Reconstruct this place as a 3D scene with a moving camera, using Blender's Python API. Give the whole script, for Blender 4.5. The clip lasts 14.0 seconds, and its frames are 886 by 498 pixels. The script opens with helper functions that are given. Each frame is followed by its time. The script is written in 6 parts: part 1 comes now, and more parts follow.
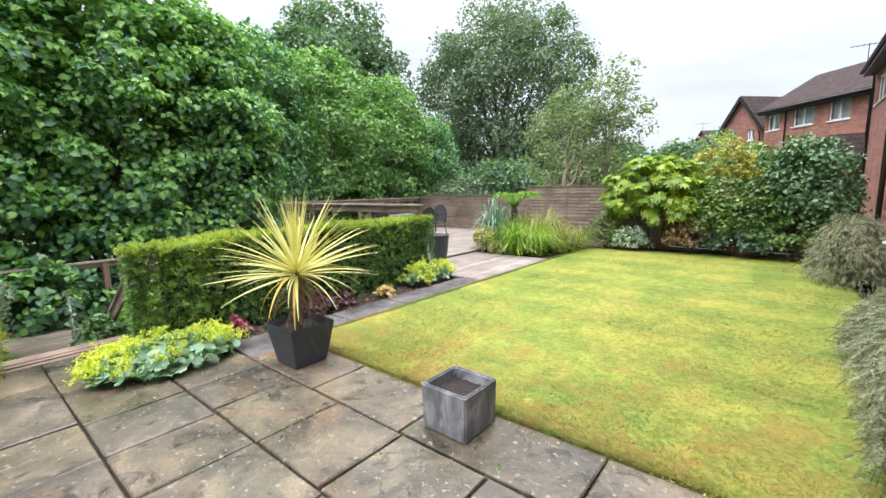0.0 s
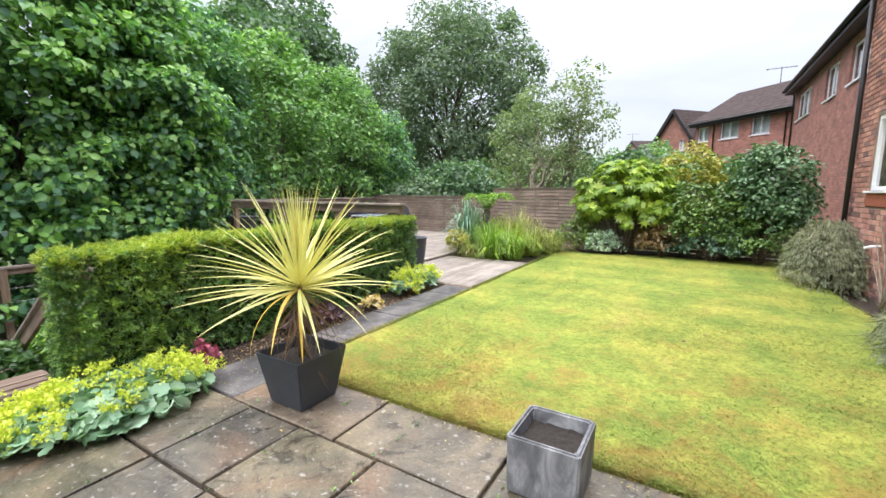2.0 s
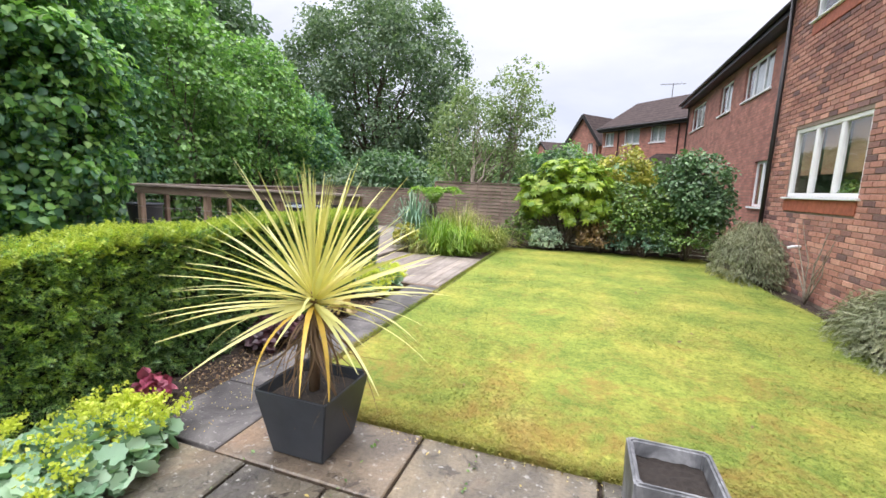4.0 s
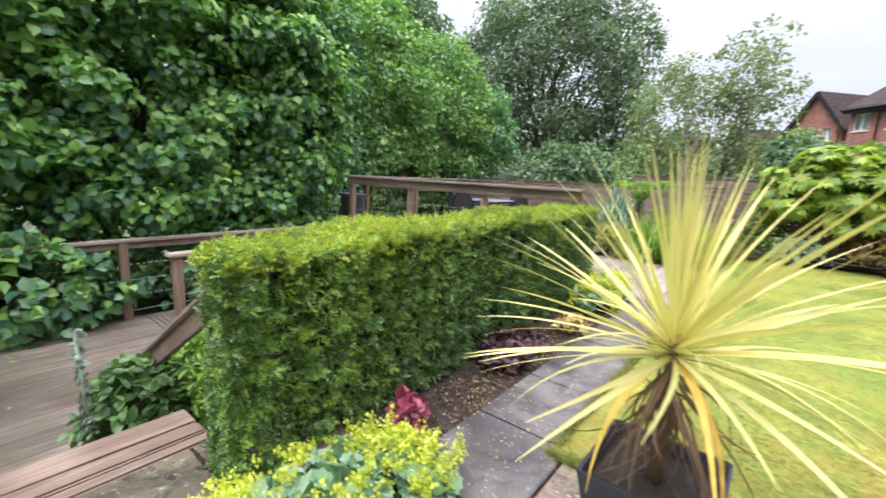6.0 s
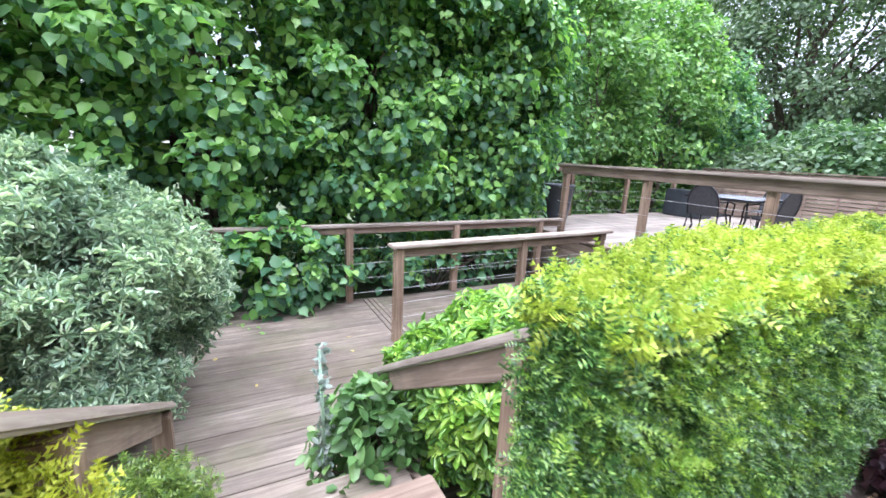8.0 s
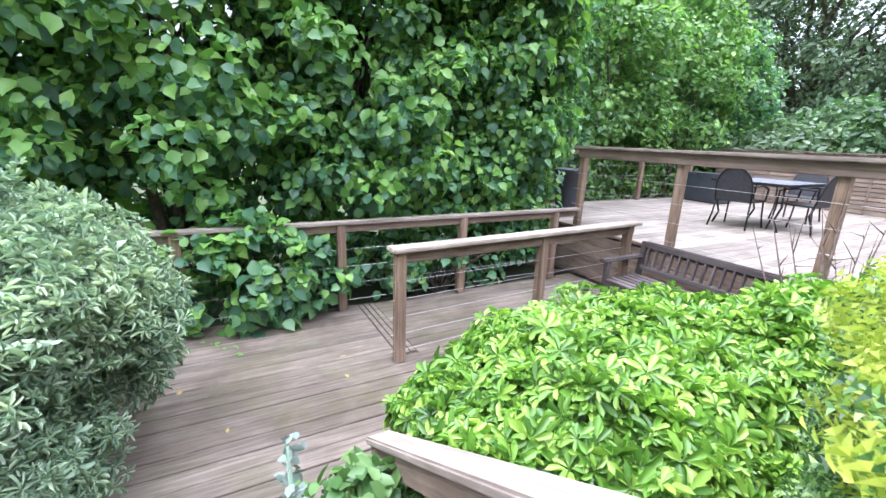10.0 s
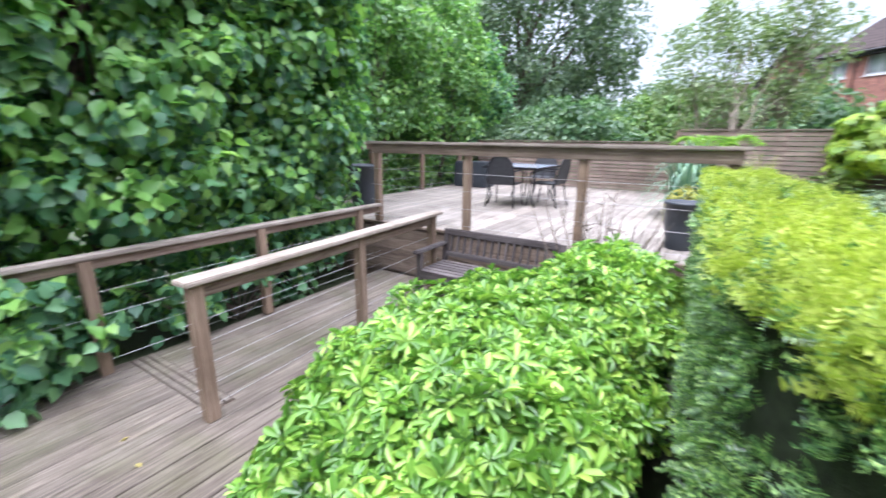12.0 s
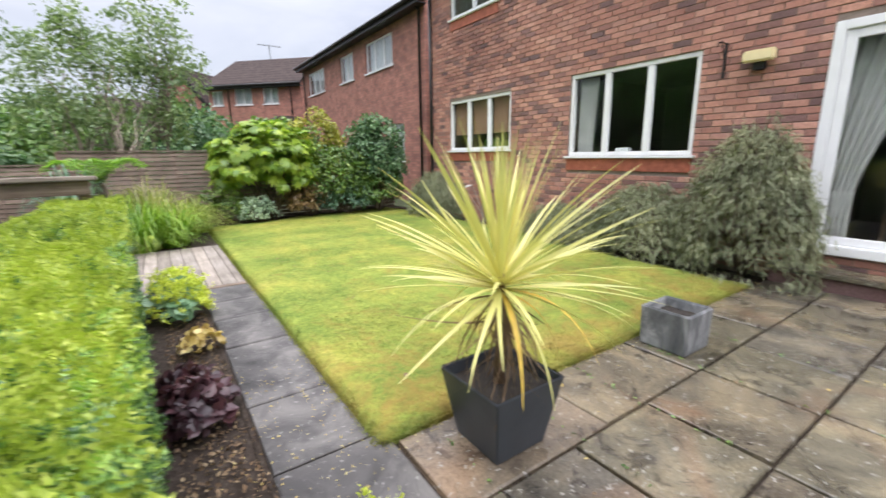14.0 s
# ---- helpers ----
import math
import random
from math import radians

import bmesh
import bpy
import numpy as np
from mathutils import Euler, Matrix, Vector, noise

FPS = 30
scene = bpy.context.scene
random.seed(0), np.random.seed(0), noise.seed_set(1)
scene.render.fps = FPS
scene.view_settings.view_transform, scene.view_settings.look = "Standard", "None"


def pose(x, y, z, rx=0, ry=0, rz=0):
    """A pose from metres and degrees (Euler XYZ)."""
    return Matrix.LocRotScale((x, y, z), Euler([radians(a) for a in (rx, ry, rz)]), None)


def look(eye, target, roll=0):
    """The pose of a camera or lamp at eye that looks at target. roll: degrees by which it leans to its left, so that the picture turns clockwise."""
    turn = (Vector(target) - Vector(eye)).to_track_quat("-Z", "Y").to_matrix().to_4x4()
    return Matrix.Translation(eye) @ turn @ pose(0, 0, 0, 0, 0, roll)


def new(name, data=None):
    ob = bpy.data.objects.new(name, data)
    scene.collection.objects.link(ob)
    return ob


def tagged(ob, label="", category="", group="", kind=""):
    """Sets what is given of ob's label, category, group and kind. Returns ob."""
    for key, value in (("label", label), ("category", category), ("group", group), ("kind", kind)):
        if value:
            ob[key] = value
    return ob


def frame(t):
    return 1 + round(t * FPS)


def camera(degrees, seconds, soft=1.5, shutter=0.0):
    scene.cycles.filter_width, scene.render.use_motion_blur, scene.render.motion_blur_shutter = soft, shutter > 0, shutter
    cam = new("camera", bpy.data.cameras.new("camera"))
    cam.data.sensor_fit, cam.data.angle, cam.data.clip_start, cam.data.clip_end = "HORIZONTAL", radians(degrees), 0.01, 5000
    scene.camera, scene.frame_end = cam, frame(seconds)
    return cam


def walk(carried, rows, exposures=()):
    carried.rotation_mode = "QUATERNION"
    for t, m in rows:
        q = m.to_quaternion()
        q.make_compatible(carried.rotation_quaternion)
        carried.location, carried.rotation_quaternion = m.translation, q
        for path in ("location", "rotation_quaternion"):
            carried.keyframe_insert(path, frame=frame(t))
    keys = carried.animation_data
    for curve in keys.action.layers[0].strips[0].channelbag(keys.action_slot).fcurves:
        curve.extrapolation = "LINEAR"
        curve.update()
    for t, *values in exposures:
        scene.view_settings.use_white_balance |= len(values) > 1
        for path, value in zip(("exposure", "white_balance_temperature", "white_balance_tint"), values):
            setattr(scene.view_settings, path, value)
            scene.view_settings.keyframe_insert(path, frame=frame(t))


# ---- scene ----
cam = camera(93.5, 14.0, soft=1.5, shutter=0.3)
PATH = [
    (0, (0.024, 0.033, 1.469), (-1.233, 1.562, 1.188), -1.0),
    (0.5, (-0.206, 0.116, 1.474), (-1.437, 1.668, 1.198), -0.8),
    (1, (-0.415, 0.139, 1.466), (-1.602, 1.725, 1.191), -0.6),
    (1.5, (-0.705, 0.114, 1.449), (-1.827, 1.747, 1.174), -0.1),
    (2, (-0.96, 0.107, 1.417), (-1.978, 1.807, 1.144), 0.2),
    (2.5, (-1.206, 0.167, 1.4), (-2.094, 1.939, 1.131), 0.3),
    (2.7, (-1.295, 0.164, 1.4), (-2.119, 1.967, 1.131), 0.6),
    (4.8, (-2.225, 0.254, 1.388), (-2.836, 2.134, 1.087), 2.5),
    (5, (-2.302, 0.281, 1.386), (-2.996, 2.13, 1.072), 2.4),
    (5.5, (-2.679, 0.379, 1.341), (-3.641, 2.101, 1.012), 2.5),
    (6, (-2.961, 0.433, 1.331), (-4.2, 1.962, 0.977), 2.8),
    (6.5, (-3.271, 0.475, 1.274), (-4.722, 1.801, 0.906), 2.5),
    (7, (-3.532, 0.415, 1.315), (-5.126, 1.553, 0.91), 2.6),
    (7.5, (-3.821, 0.437, 1.246), (-5.504, 1.433, 0.827), 2.4),
    (8, (-4.051, 0.51, 1.267), (-5.778, 1.416, 0.825), 3.0),
    (8.5, (-4.293, 0.501, 1.25), (-6.011, 1.426, 0.812), 2.9),
    (8.7, (-4.406, 0.542, 1.25), (-6.119, 1.468, 0.799), 2.7),
    (10.8, (-4.965, 0.75, 1.261), (-6.639, 1.694, 0.706), 2.6),
    (11, (-5.065, 0.706, 1.262), (-6.683, 1.737, 0.694), 2.3),
    (11.5, (-5.179, 0.701, 1.252), (-6.605, 1.985, 0.692), 1.5),
    (12, (-5.109, 0.726, 1.255), (-6.148, 2.359, 0.749), 0.7),
    (12.5, (-4.851, 0.736, 1.341), (-5.307, 2.628, 0.883), -0.1),
    (13, (-4.66, 0.676, 1.363), (-4.515, 2.626, 0.941), -1.6),
    (13.1, (-4.649, 0.647, 1.377), (-4.396, 2.586, 0.957), -1.3),
    (13.5, (-4.607, 0.681, 1.444), (-3.917, 2.506, 1.004), -1.6),
    (14, (-4.416, 0.594, 1.371), (-3.321, 2.208, 0.929), -0.8),
]
walk(cam, [(t, look(eye, target, roll)) for t, eye, target, roll in PATH],
     [(0, 0.27, 6350, 15), (2.5, 0.22, 6350, 15), (5, 0.1, 6400, 19), (5.5, 0.1, 6400, 19), (6.5, 0.5, 6100, 19), (7.5, 0.97, 5800, 19), (8.5, 0.97, 5750, 19), (11, 0.8, 5750, 18), (12, 0.72, 5750, 18), (13, 0.17, 6000, 17), (14, 0.02, 6350, 15)])

# ---- daylight: overcast sky, soft high sun ----
SUN_ELEV, SUN_TURN = radians(58), radians(200)
world = bpy.data.worlds.new("overcast_sky")
scene.world = world
world.use_nodes = True
wt = world.node_tree
wt.nodes.clear()


def nd(tree, kind, **props):
    n = tree.nodes.new(kind)
    for k, v in props.items():
        if k == "data_type":
            n.data_type = v
        elif k == "operation":
            n.operation = v
        elif k == "blend_type":
            n.blend_type = v
    return n


def math_node(tree, op, a, b=None, clamp=False):
    n = tree.nodes.new("ShaderNodeMath")
    n.operation = op
    n.use_clamp = clamp
    for i, v in enumerate((a, b)):
        if v is None:
            continue
        if isinstance(v, (int, float)):
            n.inputs[i].default_value = v
        else:
            tree.links.new(v, n.inputs[i])
    return n.outputs[0]


def ramp(tree, fac, stops):
    n = tree.nodes.new("ShaderNodeValToRGB")
    e = n.color_ramp.elements
    while len(e) < len(stops):
        e.new(0.5)
    for el, (p, c) in zip(e, stops):
        el.position = p
        el.color = (*c, 1)
    tree.links.new(fac, n.inputs[0])
    return n.outputs[0]


def mix(tree, fac, a, b, how="MIX"):
    n = tree.nodes.new("ShaderNodeMix")
    n.data_type, n.blend_type = "RGBA", how
    for sock, v in ((n.inputs[0], fac), (n.inputs[6], a), (n.inputs[7], b)):
        if isinstance(v, (int, float)):
            sock.default_value = v
        elif isinstance(v, tuple):
            sock.default_value = (*v, 1)
        else:
            tree.links.new(v, sock)
    return n.outputs[2]


def noise_node(tree, coord, scale, detail=4, rough=0.55, dist=0.0):
    n = tree.nodes.new("ShaderNodeTexNoise")
    n.inputs["Scale"].default_value = scale
    n.inputs["Detail"].default_value = detail
    n.inputs["Roughness"].default_value = rough
    n.inputs["Distortion"].default_value = dist
    if coord is not None:
        tree.links.new(coord, n.inputs["Vector"])
    return n.outputs["Fac"]


sky = wt.nodes.new("ShaderNodeTexSky")
sky.sky_type = "NISHITA"
sky.sun_disc = False
sky.sun_elevation, sky.sun_rotation = SUN_ELEV, SUN_TURN
tc = wt.nodes.new("ShaderNodeTexCoord")
sep = wt.nodes.new("ShaderNodeSeparateXYZ")
wt.links.new(tc.outputs["Generated"], sep.inputs[0])
up = math_node(wt, "MAXIMUM", sep.outputs[2], 0.0)
level = math_node(wt, "ADD", math_node(wt, "MULTIPLY", math_node(wt, "POWER", up, 2.8), 6.2), 0.58)
mp = wt.nodes.new("ShaderNodeMapping")
mp.inputs["Scale"].default_value = (1, 1, 2.6)
wt.links.new(tc.outputs["Generated"], mp.inputs[0])
cloud = ramp(wt, noise_node(wt, mp.outputs[0], 2.1, 6, 0.55, 0.3), [(0.32, (0.72, 0.75, 0.82)), (0.5, (0.94, 0.95, 0.98)), (0.68, (1.1, 1.1, 1.1))])
vm = wt.nodes.new("ShaderNodeVectorMath")
vm.operation = "SCALE"
wt.links.new(cloud, vm.inputs[0])
wt.links.new(level, vm.inputs["Scale"])
bg1, bg2, addn, wo = (wt.nodes.new(k) for k in ("ShaderNodeBackground", "ShaderNodeBackground", "ShaderNodeAddShader", "ShaderNodeOutputWorld"))
wt.links.new(vm.outputs[0], bg1.inputs[0])
wt.links.new(sky.outputs[0], bg2.inputs[0])
bg1.inputs[1].default_value = 1.0
bg2.inputs[1].default_value = 0.05
wt.links.new(bg1.outputs[0], addn.inputs[0])
wt.links.new(bg2.outputs[0], addn.inputs[1])
wt.links.new(addn.outputs[0], wo.inputs[0])
sun = new("sun", bpy.data.lights.new("sun", "SUN"))
sun.data.energy, sun.data.angle, sun.data.color = 1.3, radians(14), (1.0, 0.97, 0.92)
sun.matrix_world = look((0, 0, 20), (20 * math.sin(SUN_TURN) / math.tan(SUN_ELEV) * -1, 20 * math.cos(SUN_TURN) / math.tan(SUN_ELEV) * -1, 0))
scene.view_settings.exposure = 0.0

# ---- materials ----
rng = np.random.default_rng(7)
rnd = random.Random(11)


def material(name, build, rough=0.7, metal=0.0, spec=0.4):
    m = bpy.data.materials.new(name)
    m.use_nodes = True
    t = m.node_tree
    p = t.nodes["Principled BSDF"]
    p.inputs["Roughness"].default_value = rough
    p.inputs["Metallic"].default_value = metal
    p.inputs["Specular IOR Level"].default_value = spec
    build(t, p, t.nodes["Material Output"])
    return m


def coords(t, which="Object", scale=(1, 1, 1), offset_random=False):
    c = t.nodes.new("ShaderNodeTexCoord").outputs[which]
    m = t.nodes.new("ShaderNodeMapping")
    m.inputs["Scale"].default_value = scale
    t.links.new(c, m.inputs[0])
    if offset_random:
        o = t.nodes.new("ShaderNodeObjectInfo").outputs["Random"]
        v = t.nodes.new("ShaderNodeVectorMath")
        v.operation = "SCALE"
        v.inputs[0].default_value = (37, 53, 29)
        t.links.new(o, v.inputs["Scale"])
        t.links.new(v.outputs[0], m.inputs["Location"])
    return m.outputs[0]


def world_coords(t, scale=(1, 1, 1)):
    c = t.nodes.new("ShaderNodeNewGeometry").outputs["Position"]
    m = t.nodes.new("ShaderNodeMapping")
    m.inputs["Scale"].default_value = scale
    t.links.new(c, m.inputs[0])
    return m.outputs[0]


def island(t):
    return t.nodes.new("ShaderNodeNewGeometry").outputs["Random Per Island"]


def bump(t, p, height, strength=0.3, distance=0.01):
    b = t.nodes.new("ShaderNodeBump")
    b.inputs["Strength"].default_value = strength
    b.inputs["Distance"].default_value = distance
    t.links.new(height, b.inputs["Height"])
    t.links.new(b.outputs[0], p.inputs["Normal"])


def leaf_mat(name, dark, mid, light, trans=0.3, rough=0.4, spec=0.55, patch=1.6):
    def build(t, p, out):
        c = ramp(t, island(t), [(0.0, dark), (0.55, mid), (1.0, light)])
        n = noise_node(t, world_coords(t), patch, 3)
        c = mix(t, 1.0, c, ramp(t, n, [(0.3, (0.7, 0.76, 0.74)), (0.7, (1.2, 1.16, 1.05))]), "MULTIPLY")
        t.links.new(c, p.inputs["Base Color"])
        tr = t.nodes.new("ShaderNodeBsdfTranslucent")
        t.links.new(mix(t, 1.0, c, (1.15, 1.25, 0.7), "MULTIPLY"), tr.inputs[0])
        mx = t.nodes.new("ShaderNodeMixShader")
        mx.inputs[0].default_value = trans
        t.links.new(p.outputs[0], mx.inputs[1])
        t.links.new(tr.outputs[0], mx.inputs[2])
        t.links.new(mx.outputs[0], out.inputs["Surface"])
    return material(name, build, rough, 0, spec)


def wood_mat(name, dark, mid, light, axis, rough=0.75, green=0.0):
    sc = {"x": (0.7, 14, 14), "y": (14, 0.7, 14), "z": (14, 14, 0.7)}[axis]

    def build(t, p, out):
        g = noise_node(t, coords(t, "Object", sc, True), 3.0, 6, 0.65, 0.6)
        c = ramp(t, g, [(0.28, dark), (0.5, mid), (0.75, light)])
        o = t.nodes.new("ShaderNodeObjectInfo").outputs["Random"]
        c = mix(t, 1.0, c, ramp(t, o, [(0, (0.8, 0.78, 0.76)), (0.5, (1.0, 1.0, 1.0)), (1, (1.2, 1.18, 1.15))]), "MULTIPLY")
        stain = noise_node(t, world_coords(t), 1.7, 5, 0.6, 0.4)
        c = mix(t, 1.0, c, ramp(t, stain, [(0.3, (0.62, 0.6, 0.58)), (0.6, (1.05, 1.05, 1.05))]), "MULTIPLY")
        if green:
            gm = math_node(t, "MULTIPLY", ramp(t, noise_node(t, world_coords(t), 2.3, 4), [(0.48, (0, 0, 0)), (0.68, (1, 1, 1))]), green)
            c = mix(t, gm, c, (0.09, 0.1, 0.035))
        t.links.new(c, p.inputs["Base Color"])
        bump(t, p, g, 0.35, 0.004)
    return material(name, build, rough, 0, 0.3)


def plain_mat(name, col, rough=0.6, metal=0.0, var=0.18, scale=9.0, bumpy=0.0, spec=0.4):
    def build(t, p, out):
        n = noise_node(t, coords(t), scale, 5)
        lo, hi = tuple(v * (1 - var) for v in col), tuple(v * (1 + var) for v in col)
        t.links.new(ramp(t, n, [(0.3, lo), (0.7, hi)]), p.inputs["Base Color"])
        if bumpy:
            bump(t, p, noise_node(t, coords(t), scale * 6, 4), bumpy, 0.004)
    return material(name, build, rough, metal, spec)


def build_stone(t, p, out):
    o = t.nodes.new("ShaderNodeObjectInfo").outputs["Random"]
    base = ramp(t, o, [(0.0, (0.075, 0.068, 0.056)), (0.22, (0.155, 0.142, 0.1)), (0.45, (0.1, 0.092, 0.078)), (0.65, (0.15, 0.13, 0.092)), (0.85, (0.1, 0.094, 0.066)), (1.0, (0.165, 0.135, 0.105))])
    a = noise_node(t, world_coords(t), 2.4, 6, 0.62, 0.7)
    c = mix(t, 1.0, base, ramp(t, a, [(0.3, (0.3, 0.29, 0.29)), (0.48, (0.86, 0.83, 0.79)), (0.7, (1.75, 1.6, 1.38))]), "MULTIPLY")
    blot = ramp(t, noise_node(t, world_coords(t), 4.5, 6, 0.7, 1.4), [(0.38, (0.4, 0.39, 0.4)), (0.43, (1, 1, 1))])
    c = mix(t, 1.0, c, blot, "MULTIPLY")
    rust = ramp(t, noise_node(t, world_coords(t), 1.1, 4, 0.5, 1.0), [(0.56, (0, 0, 0)), (0.72, (0.55, 0.55, 0.55))])
    c = mix(t, rust, c, (0.22, 0.13, 0.075))
    spots = ramp(t, noise_node(t, world_coords(t), 26, 3, 0.6), [(0.61, (0, 0, 0)), (0.67, (0.5, 0.5, 0.5))])
    c = mix(t, spots, c, (0.42, 0.41, 0.37))
    dirt = ramp(t, noise_node(t, world_coords(t), 55, 4, 0.7), [(0.35, (0.7, 0.7, 0.7)), (0.6, (1.05, 1.05, 1.05))])
    c = mix(t, 1.0, c, dirt, "MULTIPLY")
    t.links.new(c, p.inputs["Base Color"])
    wet = ramp(t, noise_node(t, world_coords(t), 1.6, 4), [(0.35, (0.1, 0.1, 0.1)), (0.62, (0.42, 0.42, 0.42))])
    t.links.new(wet, p.inputs["Roughness"])
    bump(t, p, noise_node(t, world_coords(t), 14, 8, 0.68, 0.4), 0.5, 0.014)


STONE = material("sandstone_flag", build_stone, 0.5, 0, 0.5)


def build_slate(t, p, out):
    a = noise_node(t, world_coords(t), 3.0, 6, 0.62, 0.7)
    c = ramp(t, a, [(0.3, (0.032, 0.03, 0.03)), (0.48, (0.08, 0.075, 0.073)), (0.7, (0.18, 0.168, 0.158))])
    spots = ramp(t, noise_node(t, world_coords(t), 30, 3, 0.6), [(0.62, (0, 0, 0)), (0.7, (0.5, 0.5, 0.5))])
    c = mix(t, spots, c, (0.36, 0.35, 0.33))
    t.links.new(c, p.inputs["Base Color"])
    bump(t, p, noise_node(t, world_coords(t), 10, 8, 0.6, 0.8), 0.5, 0.015)


SLATE = material("grey_path_flag", build_slate, 0.52, 0, 0.22)


def build_lawn(t, p, out):
    a = noise_node(t, world_coords(t, (1, 0.6, 1)), 1.1, 5, 0.6, 0.5)
    c = ramp(t, a, [(0.28, (0.14, 0.205, 0.04)), (0.44, (0.22, 0.27, 0.055)), (0.58, (0.3, 0.31, 0.065)), (0.75, (0.34, 0.29, 0.09))])
    b = noise_node(t, world_coords(t), 7, 5, 0.7)
    c = mix(t, 1.0, c, ramp(t, b, [(0.3, (0.68, 0.74, 0.64)), (0.65, (1.2, 1.16, 1.12))]), "MULTIPLY")
    fine = noise_node(t, world_coords(t), 34, 4, 0.75)
    c = mix(t, 1.0, c, ramp(t, fine, [(0.34, (0.6, 0.66, 0.56)), (0.5, (0.98, 0.99, 0.96)), (0.66, (1.28, 1.23, 1.17))]), "MULTIPLY")
    wave = t.nodes.new("ShaderNodeTexWave")
    wave.bands_direction = "Y"
    wave.inputs["Scale"].default_value = 0.34
    wave.inputs["Distortion"].default_value = 1.6
    wave.inputs["Detail Scale"].default_value = 0.6
    t.links.new(world_coords(t), wave.inputs["Vector"])
    c = mix(t, 1.0, c, ramp(t, wave.outputs["Fac"], [(0.2, (0.74, 0.78, 0.8)), (0.8, (0.9, 0.9, 0.92))]), "MULTIPLY")
    sep = t.nodes.new("ShaderNodeSeparateXYZ")
    t.links.new(world_coords(t), sep.inputs[0])
    near = math_node(t, "MULTIPLY", math_node(t, "SUBTRACT", 5.2, sep.outputs[1]), 0.045, True)
    moss = math_node(t, "ADD", noise_node(t, world_coords(t), 2.6, 7, 0.78, 0.6), near)
    bare = ramp(t, moss, [(0.56, (0, 0, 0)), (0.74, (0.7, 0.7, 0.7))])
    c = mix(t, bare, c, (0.26, 0.16, 0.045))
    t.links.new(c, p.inputs["Base Color"])
    bump(t, p, noise_node(t, world_coords(t), 60, 4, 0.7), 0.5, 0.015)


LAWN = material("mossy_lawn", build_lawn, 0.85, 0, 0.15)


def build_blade(t, p, out):
    a = noise_node(t, world_coords(t, (1, 0.6, 1)), 1.1, 5, 0.6, 0.5)
    c = ramp(t, a, [(0.28, (0.16, 0.24, 0.05)), (0.44, (0.25, 0.31, 0.07)), (0.58, (0.34, 0.35, 0.08)), (0.75, (0.39, 0.34, 0.11))])
    c = mix(t, 1.0, c, ramp(t, island(t), [(0, (0.88, 0.9, 0.88)), (1, (1.18, 1.16, 1.1))]), "MULTIPLY")
    fine = noise_node(t, world_coords(t), 34, 4, 0.75)
    c = mix(t, 1.0, c, ramp(t, fine, [(0.34, (0.6, 0.66, 0.56)), (0.5, (0.98, 0.99, 0.96)), (0.66, (1.28, 1.23, 1.17))]), "MULTIPLY")
    wave = t.nodes.new("ShaderNodeTexWave")
    wave.bands_direction = "Y"
    wave.inputs["Scale"].default_value = 0.34
    wave.inputs["Distortion"].default_value = 1.6
    wave.inputs["Detail Scale"].default_value = 0.6
    t.links.new(world_coords(t), wave.inputs["Vector"])
    c = mix(t, 1.0, c, ramp(t, wave.outputs["Fac"], [(0.2, (0.74, 0.78, 0.8)), (0.8, (0.9, 0.9, 0.92))]), "MULTIPLY")
    sep = t.nodes.new("ShaderNodeSeparateXYZ")
    t.links.new(world_coords(t), sep.inputs[0])
    near = math_node(t, "MULTIPLY", math_node(t, "SUBTRACT", 5.2, sep.outputs[1]), 0.045, True)
    moss = math_node(t, "ADD", noise_node(t, world_coords(t), 2.6, 7, 0.78, 0.6), near)
    bare = ramp(t, moss, [(0.56, (0, 0, 0)), (0.74, (0.7, 0.7, 0.7))])
    c = mix(t, bare, c, (0.26, 0.165, 0.05))
    t.links.new(c, p.inputs["Base Color"])
    tr = t.nodes.new("ShaderNodeBsdfTranslucent")
    t.links.new(c, tr.inputs[0])
    mx = t.nodes.new("ShaderNodeMixShader")
    mx.inputs[0].default_value = 0.3
    t.links.new(p.outputs[0], mx.inputs[1])
    t.links.new(tr.outputs[0], mx.inputs[2])
    t.links.new(mx.outputs[0], out.inputs["Surface"])


BLADE = material("grass_blade", build_blade, 0.6, 0, 0.2)


def build_brick(t, p, out):
    r = math_node(t, "FRACT", math_node(t, "ADD", island(t), t.nodes.new("ShaderNodeObjectInfo").outputs["Random"]))
    c = ramp(t, r, [(0.0, (0.17, 0.11, 0.105)), (0.18, (0.35, 0.18, 0.145)), (0.5, (0.46, 0.23, 0.175)), (0.8, (0.56, 0.31, 0.235)), (0.93, (0.36, 0.2, 0.17)), (1.0, (0.2, 0.13, 0.125))])
    big = noise_node(t, world_coords(t), 1.3, 4)
    c = mix(t, 1.0, c, ramp(t, big, [(0.3, (0.75, 0.72, 0.74)), (0.65, (1.1, 1.1, 1.1))]), "MULTIPLY")
    fine = noise_node(t, world_coords(t), 38, 5, 0.7)
    c = mix(t, 1.0, c, ramp(t, fine, [(0.3, (0.65, 0.65, 0.65)), (0.65, (1.12, 1.12, 1.12))]), "MULTIPLY")
    t.links.new(c, p.inputs["Base Color"])
    bump(t, p, fine, 0.5, 0.006)


BRICK = material("red_brick", build_brick, 0.85, 0, 0.2)


